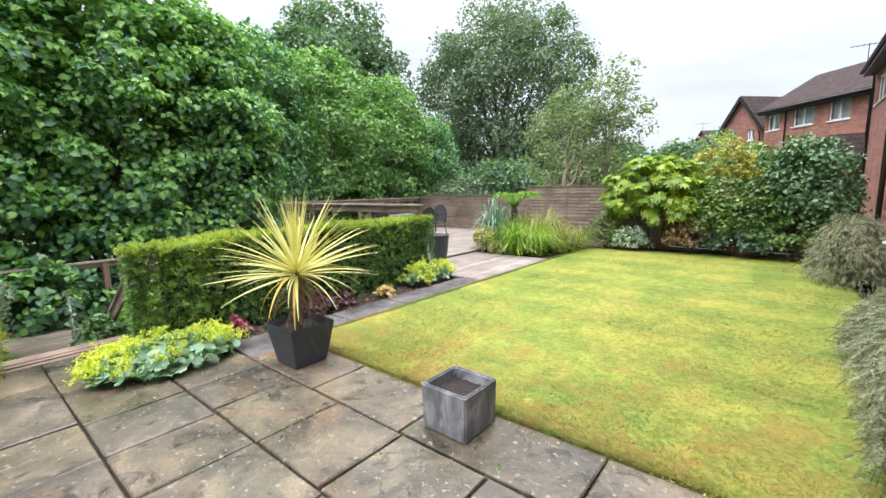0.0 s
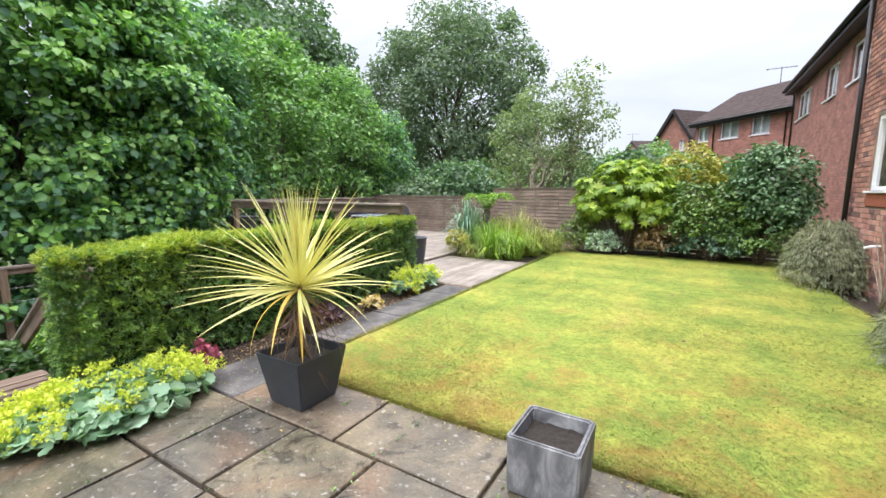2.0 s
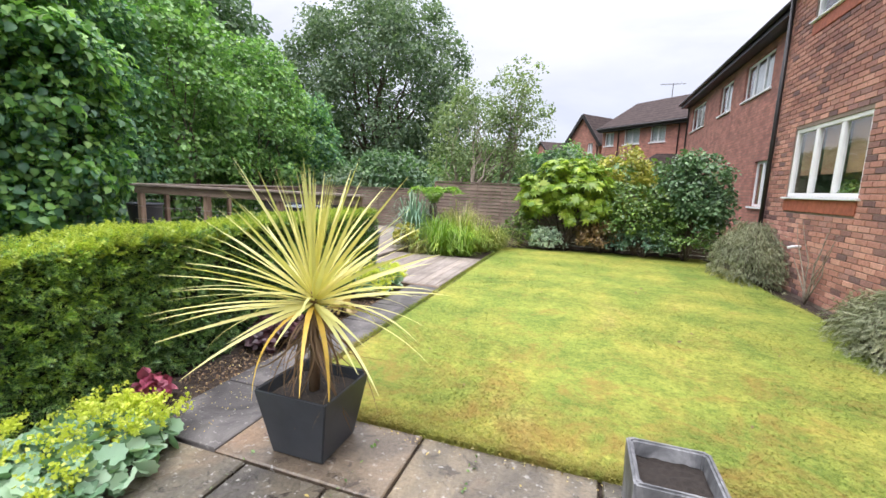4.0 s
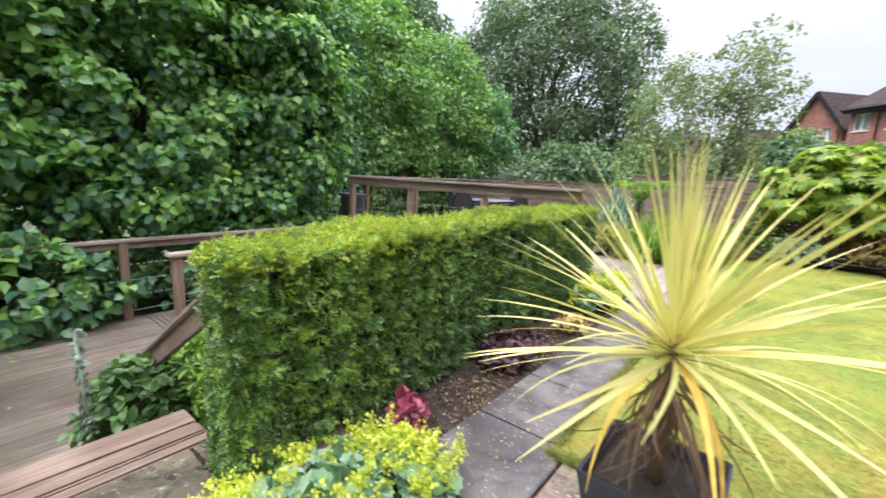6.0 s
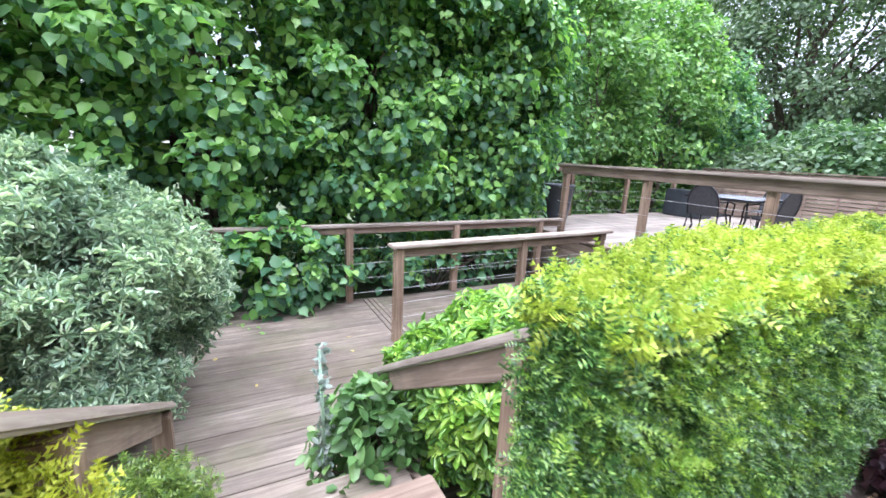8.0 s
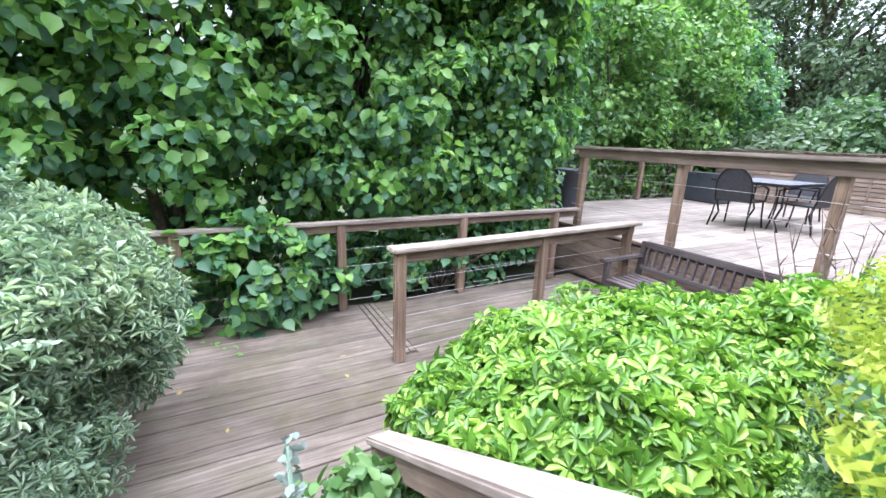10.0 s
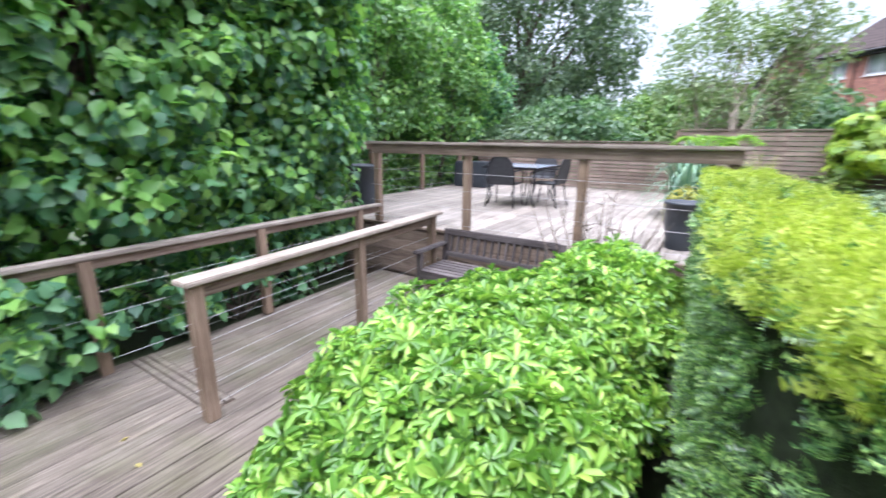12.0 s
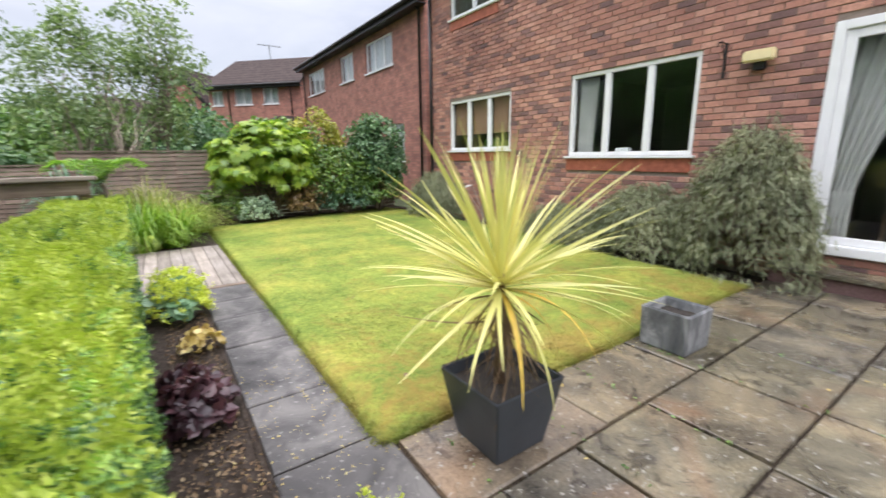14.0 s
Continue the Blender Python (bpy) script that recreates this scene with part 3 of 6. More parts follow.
def clumps(g, centre, radii, n_clumps, per, clump_r, low=-0.6, inner=0.35, flat=0.8):
    """Leaf places and outward ways for a crown made of many clumps on and in an ellipsoid."""
    c, r = np.array(centre), np.array(radii)
    d = sphere_dirs(n_clumps, g, low)
    depth = 1 - inner * g.random(n_clumps) ** 1.6
    cc = c + d * r * depth[:, None]
    cr = clump_r * g.uniform(0.65, 1.35, n_clumps)
    dd = sphere_dirs(n_clumps * per, g, -1.0).reshape(n_clumps, per, 3)
    dd = dd + d[:, None, :] * 0.45
    dd /= np.linalg.norm(dd, axis=2, keepdims=True)
    rr = cr[:, None, None] * g.uniform(0.55, 1.08, (n_clumps, per, 1))
    p = cc[:, None, :] + dd * rr * np.array([1, 1, flat])
    o = dd * 0.6 + d[:, None, :] * 0.45 + np.array([0, 0, 0.75])
    o /= np.linalg.norm(o, axis=2, keepdims=True)
    return p.reshape(-1, 3), o.reshape(-1, 3), cc


def above(p, o, z):
    k = p[:, 2] > z
    return p[k], o[k]


def limbs(g, base, tops, r0, n_mid=4):
    """Curved tapering limbs from a base to each of the tops."""
    paths = []
    b = np.array(base, float)
    for tp in tops:
        tp = np.array(tp)
        path = []
        for i in range(n_mid + 2):
            f = i / (n_mid + 1)
            bend = np.array([0, 0, 1.0]) * math.sin(math.pi * f) * 0.12 * np.linalg.norm(tp - b)
            w = g.normal(0, 0.035, 3) * np.linalg.norm(tp - b) * (0 < i < n_mid + 1)
            path.append((tuple(b + (tp - b) * np.array([f ** 1.2, f ** 1.2, f]) + bend * 0.6 + w), r0 * (1 - 0.88 * f)))
        paths.append(path)
    return paths


def tree(name, base, centre, radii, n_clumps, per, clump_r, leaf, shape, mat, label, trunk_r=0.12, low=-0.6, floor=-9, tip=None, tip_share=0.0,
         stems=1, bark=None, seed=1, inner=0.35, droop=0.3, n_limbs=14, group=""):
    g = np.random.default_rng(seed)
    e = empty(name, base, label=label, category="tree", group=group)
    p, o, cc = clumps(g, centre, radii, n_clumps, per, clump_r, low, inner)
    p, o = above(p, o, floor)
    b = np.array(base)
    if tip:
        # upward-facing leaves get the lighter material oftener, painting in light from above
        k = (g.random(len(p)) < tip_share * (0.35 + 1.3 * np.clip(o[:, 2], 0, 1)))
        leaf_cloud("young_leaves", p[k] - b, o[k], leaf * 1.05, shape, tip, e, droop, 0.5, gen=g)
        p, o = p[~k], o[~k]
    leaf_cloud("crown", p - b, o, leaf, shape, mat, e, droop, 0.6, gen=g)
    paths = []
    tops = cc[np.argsort(-cc[:, 2])][:: max(1, len(cc) // n_limbs)]
    c0 = np.array(centre) - b
    for s in range(stems):
        off = g.normal(0, 0.18, 3) * (stems > 1)
        off[2] = 0
        fork = c0 * 0.45 + off * 2.2
        trunk = [(tuple(off), trunk_r * 1.25), (tuple(off + (fork - off) * 0.4 + g.normal(0, 0.03, 3)), trunk_r), (tuple(fork), trunk_r * 0.75), (tuple(fork + (c0 - fork) * 0.9), trunk_r * 0.35)]
        tubes("trunk", [trunk], bark or BARK, e, 7)
        for limb in limbs(g, fork, tops[s::stems] - b, trunk_r * 0.45):
            tubes("limb", [limb], bark or BARK, e, 5)
    return e


def shrub(name, centre, radii, n_clumps, per, clump_r, leaf, shape, mat, label, floor=0.0, low=-0.3, seed=1, droop=0.2, inner=0.4, jitter=0.6, tip=None, tip_share=0.3, stem=None, group="", flat=0.8):
    g = np.random.default_rng(seed)
    b = np.array((centre[0], centre[1], floor))
    e = empty(name, tuple(b), label=label, category="shrub", group=group)
    p, o, cc = clumps(g, centre, radii, n_clumps, per, clump_r, low, inner, flat)
    p, o = above(p, o, floor + 0.01)
    if tip:
        k = (g.random(len(p)) < tip_share * (0.2 + 1.4 * np.clip(o[:, 2], 0, 1)))
        leaf_cloud("young_leaves", p[k] - b, o[k], leaf, shape, tip, e, droop, jitter, gen=g)
        p, o = p[~k], o[~k]
    leaf_cloud("foliage", p - b, o, leaf, shape, mat, e, droop, jitter, gen=g)
    tops = [tuple(c - b) for c in cc[:: max(1, len(cc) // 12)]]
    tubes("branchwork", limbs(g, (0, 0, 0), tops, stem or 0.012, 3), BARK, e, 5)["kind"] = "stuff"
    return e


def fix(ob):
    """Lets a part built in world places hang under a root that stands elsewhere."""
    ob.matrix_parent_inverse = Matrix.Translation(-ob.parent.location)
    return ob


def wpart(name, bm, mat, parent, label="", smooth=False):
    return fix(part(name, bm, mat, parent, label, smooth))


def wmesh(name, vf, mat, parent, label=""):
    return fix(mesh_ob(name, vf[0], vf[1], mat, parent, label))


def boxes(*bs):
    V, F = [], []
    for b in bs:
        v, f = chbox(*b, c=0.001)
        n = len(V)
        V += v
        F += [tuple(i + n for i in q) for q in f]
    return V, F


DECK_Z, UP_Z = -0.65, 0.07
HX = 1.185

# ---- ground and terrace ----
tagged(mesh_ob("ground", *boxes((-300, 300, -300, 300, -3.0, -0.85)), GROUND_MAT), label="rough grassy ground reaching to the horizon", category="ground", kind="structure")
terrace = tagged(mesh_ob("terrace_soil", *boxes((-5.0, 1.19, -5, 11.0, -0.9, -0.045), (-5.55, 0, 8.05, 11.0, -0.9, -0.046)), SOIL), label="dark damp garden soil under beds and paving", category="soil", kind="structure")
tagged(mesh_ob("house_plot", *boxes((1.25, 40, -8, 70, -0.9, -0.05), (-12, 1.2, 11.4, 70, -0.9, -0.052)), GROUND_MAT), label="ground of the neighbouring gardens", category="ground", kind="structure")

# lawn: a gently uneven sheet with blades on it
LX0, LY0 = -3.69, 2.24


def lawn_far(x):
    return 10.0 + 0.75 * min(1, max(0, (x + 3.7) / 4.2)) ** 0.8 + 0.05 * math.sin(x * 3)


def lawn_right(y):
    widen = min(1, max(0, (y - 3.4) / 2.4))
    close = min(1, max(0, (y - 9.0) / 1.5))
    return 0.54 + 0.38 * widen * widen * (3 - 2 * widen) - 0.22 * close + 0.03 * math.sin(y * 2.3)


def lawn_z(x, y):
    return 0.012 + 0.012 * noise.noise((x * 0.9, y * 0.9, 0.3))


NX, NY = 70, 120
gv, gf = [], []
for j in range(NY + 1):
    for i in range(NX + 1):
        u, w = i / NX, j / NY
        y = LY0 + w * (10.4 - LY0)
        x = LX0 + 0.02 * noise.noise((0, y * 4, 2)) + u * (lawn_right(y) - LX0)
        y2 = LY0 + 0.03 * noise.noise((x * 5, 0, 1)) + w * (lawn_far(x) - LY0)
        edge = i in (0, NX) or j in (0, NY)
        gv.append((x, y2, -0.05 if edge else lawn_z(x, y2)))
for j in range(NY):
    for i in range(NX):
        a = j * (NX + 1) + i
        gf.append((a, a + 1, a + NX + 2, a + NX + 1))
lawn = tagged(mesh_ob("lawn", gv, gf, LAWN, smooth=True), label="mossy yellow-green mown lawn with bare patches", category="lawn", kind="structure")
N_BLADE = 95000
bx = rng.random(N_BLADE)
by = LY0 + (10.7 - LY0) * rng.random(N_BLADE) ** 2.6
bx = LX0 + 0.01 + bx * 4.65
ok = np.array([x < lawn_right(y) and y < lawn_far(x) for x, y in zip(bx, by)])
bx, by = bx[ok], by[ok]
bp = np.stack([bx, by, np.full(len(bx), 0.008)], 1)
lean = rng.normal(0, 1.7, (len(bp), 2))
bh = rng.uniform(0.008, 0.02, len(bp))
bw = rng.uniform(0.002, 0.0045, len(bp)) * (1 + (by - LY0) * 0.03)
ba = rng.uniform(0, 2 * math.pi, len(bp))
sx = np.stack([np.cos(ba), np.sin(ba), np.zeros(len(bp))], 1) * bw[:, None]
tipv = bp + np.stack([lean[:, 0] * bh, lean[:, 1] * bh, bh], 1)
tri = np.stack([bp - sx, bp + sx, tipv], 1).reshape(-1, 3)
tagged(raw_mesh("grass", tri, [(0, 1, 2)], len(bp), 3, BLADE), label="short grass blades over the lawn", category="grass", kind="stuff")

# ragged longer grass along the lawn's near and path edges
ne = 5200
ex = np.concatenate([rng.uniform(LX0, 0.5, ne), LX0 + rng.normal(0, 0.014, ne)])
ey = np.concatenate([LY0 + rng.normal(0, 0.016, ne), rng.uniform(LY0, 9.9, ne)])
ep = np.stack([ex, ey, np.full(2 * ne, -0.012)], 1)
ea = rng.uniform(0, 6.283, 2 * ne)
es = np.stack([np.cos(ea), np.sin(ea), np.zeros(2 * ne)], 1) * rng.uniform(0.002, 0.004, 2 * ne)[:, None]
eh = rng.uniform(0.018, 0.05, 2 * ne)
et = ep + np.stack([rng.normal(-0.2, 0.6, 2 * ne) * eh, rng.normal(-0.4, 0.6, 2 * ne) * eh, eh], 1)
tagged(raw_mesh("edge_grass", np.stack([ep - es, ep + es, et], 1).reshape(-1, 3), [(0, 1, 2)], 2 * ne, 3, BLADE), label="ragged grass fringe along the lawn edge", category="grass", kind="stuff")

# ---- paving ----
patio = tagged(mesh_ob("patio", *boxes((-4.98, 1.0, -4.5, 2.2, -0.2, -0.03)), SOIL), label="worn wet sandstone flag patio with dark joints", category="patio", kind="structure")


def flag(x0, x1, y0, y1, mat, parent, top=0.0):
    g = 0.007 + rnd.random() * 0.004
    z = top + rnd.uniform(-0.004, 0.004)
    v, f = chbox(x0 + g, x1 - g, y0 + g, y1 - g, -0.045, z, 0.007)
    v = [(x + rnd.uniform(-0.004, 0.004), y + rnd.uniform(-0.004, 0.004), zz) for x, y, zz in v]
    return mesh_ob("flag", v, f, mat, parent)


ROWS_Y = [(-1.32, -0.72), (-0.72, -0.12), (-0.12, 0.48), (0.48, 1.09), (1.09, 1.69), (1.69, 2.22)]
CUTS = {0: [-4.98, -4.2, -3.3, -2.4, -1.5, -0.6, 0.3, 1.0], 1: [-4.98, -4.4, -3.8, -2.9, -2.3, -1.4, -0.5, 0.4, 1.0], 2: [-4.98, -4.35, -3.45, -2.86, -2.28, -1.35, -0.45, 0.45, 1.0],
        3: [-4.98, -4.1, -3.38, -2.86, -2.33, -1.64, -0.75, 0.15, 1.0], 4: [-4.98, -4.3, -3.39, -2.92, -2.31, -1.68, -1.06, -0.4, 0.4, 1.0], 5: [-3.61, -2.65, -1.72, -0.62, 0.25, 1.0]}
for k in range(5):
    y0 = -4.42 + k * 0.62
    xs = [-4.98 + 0.25 * (k % 2)] + [-4.2 + 0.25 * (k % 3) + 0.9 * i for i in range(6)] + [1.0]
    for x0, x1 in zip([-4.98] + xs[1:-1], xs[1:-1] + [1.0]):
        if x1 - x0 > 0.1:
            flag(x0, x1, y0, y0 + 0.62, STONE, patio)
for r, (y0, y1) in enumerate(ROWS_Y):
    for x0, x1 in zip(CUTS[r], CUTS[r][1:]):
        flag(x0, x1, y0, y1, STONE, patio)
path = tagged(mesh_ob("garden_path", *boxes((-4.19, -3.68, 2.22, 5.54, -0.2, -0.03)), SOIL), label="narrow grey stone flag path along the hedge", category="path", kind="structure")
PY = [1.7, 2.33, 2.95, 3.84, 4.48, 5.02, 5.54]
for y0, y1 in zip(PY, PY[1:]):
    flag(-4.17, -3.615 if y1 < 2.5 else -3.69, y0, y1, SLATE, path, -0.002)

# boardwalk to the upper deck
boardwalk = tagged(mesh_ob("boardwalk", *boxes((-5.58, -3.74, 5.58, 8.0, -0.1, -0.035)), FENCE), label="pale weathered board walkway at lawn edge", category="boardwalk", kind="structure")
x = -5.58
while x < -3.8:
    w = 0.142
    wmesh("board", chbox(x, min(x + w, -3.73), 5.58, 8.02, -0.033, 0.012, 0.005), DECK_UP, boardwalk)
    x += w + 0.006
wmesh("end_board", chbox(-4.6, -3.72, 5.535, 5.578, -0.05, 0.008), RAIL_X, boardwalk, "dark edging board")

# ---- lower deck ----
lower = tagged(mesh_ob("lower_deck", *boxes((-9.2, -5.5, -2.6, 5.35, DECK_Z - 0.14, DECK_Z - 0.032)), RAIL_Y), label="brown weathered timber lower deck", category="deck", kind="structure")
x = -9.18
while x < -5.55:
    w = 0.134
    if x < -7.93:
        wmesh("board", chbox(x, x + w, -2.6, 2.02, DECK_Z - 0.03, DECK_Z, 0.005), DECK, lower)
        wmesh("board", chbox(x, x + w, 2.22, 5.34, DECK_Z - 0.032, DECK_Z - 0.012, 0.005), DECK, lower)
    else:
        wmesh("board", chbox(x, x + w, -2.6, 5.34, DECK_Z - 0.03, DECK_Z + rnd.uniform(-0.002, 0.002), 0.005), DECK, lower)
    x += w + 0.01
for k in range(3):
    wmesh("cross_board", chbox(-9.18, -7.93, 2.035 + k * 0.062, 2.085 + k * 0.062, DECK_Z - 0.04, DECK_Z - 0.004, 0.004), DECK, lower)

# ---- upper deck ----
upper = tagged(mesh_ob("upper_deck", *boxes((-11.2, -5.6, 5.46, 12.2, -0.85, UP_Z - 0.035)), RAIL_Y), label="pale weathered raised timber deck", category="deck", kind="structure")
x = -11.2
while x < -5.65:
    w = 0.14
    wmesh("board", chbox(x, x + w, 5.42, 12.2, UP_Z - 0.033, UP_Z + rnd.uniform(-0.002, 0.002), 0.005), DECK_UP, upper)
    x += w + 0.006
for k in range(4):
    wmesh("fascia_board", chbox(-11.2, -5.2, 5.395, 5.425, DECK_Z + 0.005 + k * 0.165, DECK_Z + 0.162 + k * 0.165, 0.006), RAIL_X, upper)
wmesh("nosing", chbox(-11.2, -5.2, 5.37, 5.43, UP_Z - 0.03, UP_Z + 0.006, 0.006), RAIL_X, upper, "dark edge board")


# ---- railings ----
def railing(name, pts, top, foot, posts, label, wires=5, cap=0.14, rail_h=0.1, mat=None):
    """A rail along two points: posts, beam under a flat cap, and steel wires."""
    (ax, ay), (bx_, by_) = pts
    d = Vector((bx_ - ax, by_ - ay, 0))
    along_y = abs(d.y) > abs(d.x)
    m = mat or (RAIL_Y if along_y else RAIL_X)
    e = empty(name, ((ax + bx_) / 2, (ay + by_) / 2, foot), label=label, category="railing")
    wpart("cap", beam((ax, ay, top - 0.018), (bx_, by_, top - 0.018), cap, 0.036, 0.008), CAP_Y if along_y else CAP_X, e, "worn flat top rail")
    n = Vector((-d.y, d.x, 0)).normalized()
    wpart("beam", beam((ax + d.normalized().x * 0.06, ay + d.normalized().y * 0.06, top - 0.04 - rail_h / 2), (bx_ - d.normalized().x * 0.06, by_ - d.normalized().y * 0.06, top - 0.04 - rail_h / 2), 0.045, rail_h, 0.005), m, e)
    for px, py in posts:
        wpart("post", bevel_box(px - 0.045, px + 0.045, py - 0.045, py + 0.045, foot, top - 0.038, 0.007), POST, e)
    for k in range(wires):
        z = foot + 0.1 + (top - rail_h - 0.14 - foot) * k / max(1, wires - 1)
        v, f = tube_arrays([[((ax, ay, z), 0.0022), ((bx_, by_, z), 0.0022)]], 5)
        wmesh("wire", (v, f), WIRE, e)
    return e


railing("deck_railing", ((-9.35, 5.38), (-4.84, 5.38)), 1.23, UP_Z, [(-9.25, 5.44), (-7.75, 5.44), (-6.3, 5.44), (-4.95, 5.44)], "weathered timber railing with steel wires on upper deck", 5, 0.15, 0.12)
railing("deck_railing", ((-11.1, 5.45), (-11.1, 12.1)), 1.2, UP_Z, [(-11.1, 7.35), (-11.1, 9.15), (-11.1, 10.93)], "weathered timber railing with steel wires on upper deck", 5)
railing("deck_railing", ((-9.12, -2.4), (-9.12, 5.3)), 0.36, DECK_Z, [(-9.1, -1.15), (-9.1, 0.32), (-9.1, 1.83), (-9.1, 3.35), (-9.1, 4.85)], "brown timber railing with steel wires under hazel leaves", 5, 0.13, 0.08)
railing("deck_railing", ((-7.8, 1.9), (-7.98, 5.1)), 0.385, DECK_Z, [(-7.805, 1.99), (-7.9, 3.6), (-7.97, 4.95)], "timber railing with pale worn cap and steel wires", 6, 0.16, 0.1)

# ---- steps between patio and lower deck ----
steps = empty("garden_steps", (-5.6, 0.65, DECK_Z), label="weathered timber steps down to lower deck", category="steps")
for a, b, z in ((-5.06, -4.985, -0.008), (-5.17, -5.068, -0.002), (-5.35, -5.18, -0.004)):
    wpart("tread", bevel_box(a, b, -1.2, 1.19, z - 0.045, z, 0.01), RAIL_Y, steps)
wpart("riser", bevel_box(-5.32, -5.29, -1.2, 1.19, -0.2, -0.05, 0.004), RAIL_Y, steps)
for k, (xx, z) in enumerate(((-5.7, -0.2), (-5.98, -0.4))):
    wpart("tread", bevel_box(xx, xx + 0.34, 0.16, 1.2, z - 0.045, z, 0.01), DECK, steps)
    wpart("riser", bevel_box(xx + 0.03, xx + 0.06, 0.16, 1.2, z - 0.22, z - 0.047, 0.004), RAIL_Y, steps)
for y in (0.12, 1.24):
    wpart("stringer", beam((-5.15, y, -0.2), (-6.3, y, -0.56), 0.04, 0.2, 0.005), RAIL_X, steps)
wpart("side_board", bevel_box(-5.05, -5.0, -2.5, 1.9, -0.8, -0.05, 0.004), RAIL_Y, steps)


def handrail(y, x0, z0, x1, z1, post_x, label):
    """A sloping cap from (x0, z0) down to (x1, z1) over a board and two posts."""
    e = empty("handrail", (post_x, y, 0), label=label, category="handrail")
    slope = (z1 - z0) / (x1 - x0)
    wpart("post", bevel_box(post_x - 0.045, post_x + 0.045, y - 0.045, y + 0.045, -0.05, z0 + slope * (post_x - x0) - 0.035, 0.007), POST, e)
    wpart("post", bevel_box(x1 + 0.03, x1 + 0.11, y - 0.04, y + 0.04, DECK_Z, z1 - 0.02, 0.007), POST, e)
    n = math.hypot(x1 - x0, z1 - z0)
    way = Matrix.Translation((x0, y, z0)) @ Matrix.Rotation(math.atan2(z1 - z0, x0 - x1), 4, "Y") @ Matrix.Rotation(math.pi, 4, "Z")
    near = (x0 - post_x) * n / (x0 - x1)
    for name, bm, mat, label in (("rail_board", bevel_box(near, n - 0.05, -0.005, 0.03, -0.135, -0.036, 0.005), RAIL_X, ""), ("cap", bevel_box(0, n, -0.056, 0.056, -0.034, 0, 0.008), CAP_X, "worn grey cap board")):
        ob = wpart(name, bm, mat, e, label)
        ob.matrix_basis = way
    return e


handrail(1.24, -4.78, 0.88, -6.2, 0.02, -4.9, "sloping timber handrail beside the hedge end")
handrail(0.17, -4.74, 0.91, -6.27, 0.01, -5.02, "sloping timber handrail beside golden conifer")


# ---- slatted fences ----
def slat_fence(x0, x1, y, z0, z1, n, label, name="slatted_fence"):
    e = empty(name, ((x0 + x1) / 2, y, z0), label=label, category="fence")
    h = (z1 - z0 - 0.03) / n
    xx = x0
    while xx < x1 - 0.05:
        xe = min(xx + 1.83, x1)
        wpart("post", bevel_box(xx - 0.04, xx + 0.04, y + 0.02, y + 0.1, z0 - 0.3, z1 - 0.02, 0.006), POST, e)
        for k in range(n):
            zz = z0 + k * h
            tilt = 0.014
            v, f = chbox(xx + 0.003, xe - 0.003, y - 0.012, y + 0.012, zz, zz + h * 0.85, 0.003)
            v = [(a, b - tilt * (1 - (c - zz) / h), c + rnd.uniform(-0.002, 0.002)) for a, b, c in v]
            wmesh("slat", (v, f), FENCE, e)
        for bx0 in (xx + 0.6, xx + 1.2):
            if bx0 < xe:
                wpart("batten", bevel_box(bx0 - 0.02, bx0 + 0.02, y - 0.035, y - 0.0225, z0, z1 - 0.03, 0.003), FENCE, e)
        xx = xe
    wpart("capping", bevel_box(x0, x1, y - 0.05, y + 0.05, z1 - 0.028, z1, 0.006), FENCE, e)
    return e


slat_fence(-5.85, 1.1, 11.15, -0.05, 1.53, 17, "grey-brown horizontal slat garden fence panels")
slat_fence(-11.2, -5.85, 12.25, 0.0, 1.28, 14, "lower grey-brown horizontal slat fence behind deck")
wpart("batten", bevel_box(-5.87, -5.8, 11.2, 12.3, -0.1, 1.3, 0.005), FENCE, bpy.data.objects["slatted_fence"], "return board")

# ---- our house ----
WIN = [(6.56, 8.5, 1.45, 2.5), (3.27, 5.2, 1.32, 2.55), (6.95, 8.45, 4.12, 5.1)]
DOOR = (0.1, 2.07, 0.37, 2.56)
HY0, HY1, HZ = -3.0, 9.25, 5.25
house = tagged(new("house_wall"), label="red brick rear wall of the house", category="wall", kind="structure")
house.location = (HX, 3, 0)


def wall_boxes(x0, x1, y0, y1, z0, z1, holes):
    ys = sorted({y0, y1, *[v for h in holes for v in h[:2]]})
    out = []
    for a, b in zip(ys, ys[1:]):
        mid = (a + b) / 2
        cut = sorted((h[2], h[3]) for h in holes if h[0] < mid < h[1])
        z = z0
        for c0, c1 in cut:
            if c0 > z:
                out.append((x0, x1, a, b, z, c0))
            z = c1
        if z < z1:
            out.append((x0, x1, a, b, z, z1))
    return out


holes = WIN + [DOOR]
wmesh("wall_core", boxes(*wall_boxes(HX + 0.01, HX + 0.27, HY0, HY1, -0.1, HZ, holes)), MORTAR, house, "mortar")

# ---- bricks: nearest as pieces, the rest joined ----
brick_v, brick_f = [], []
shared = {}


def brick_mesh(w):
    key = round(w, 3)
    if key not in shared:
        v, f = chbox(0, w, 0, 0.065, 0, 0.06, 0.004)
        v = [(-c + 0.06, a, b) for a, b, c in v]
        me = bpy.data.meshes.new("brick")
        me.from_pydata(v, [], [tuple(reversed(q)) for q in f])
        me.materials.append(BRICK)
        shared[key] = me
    return shared[key]


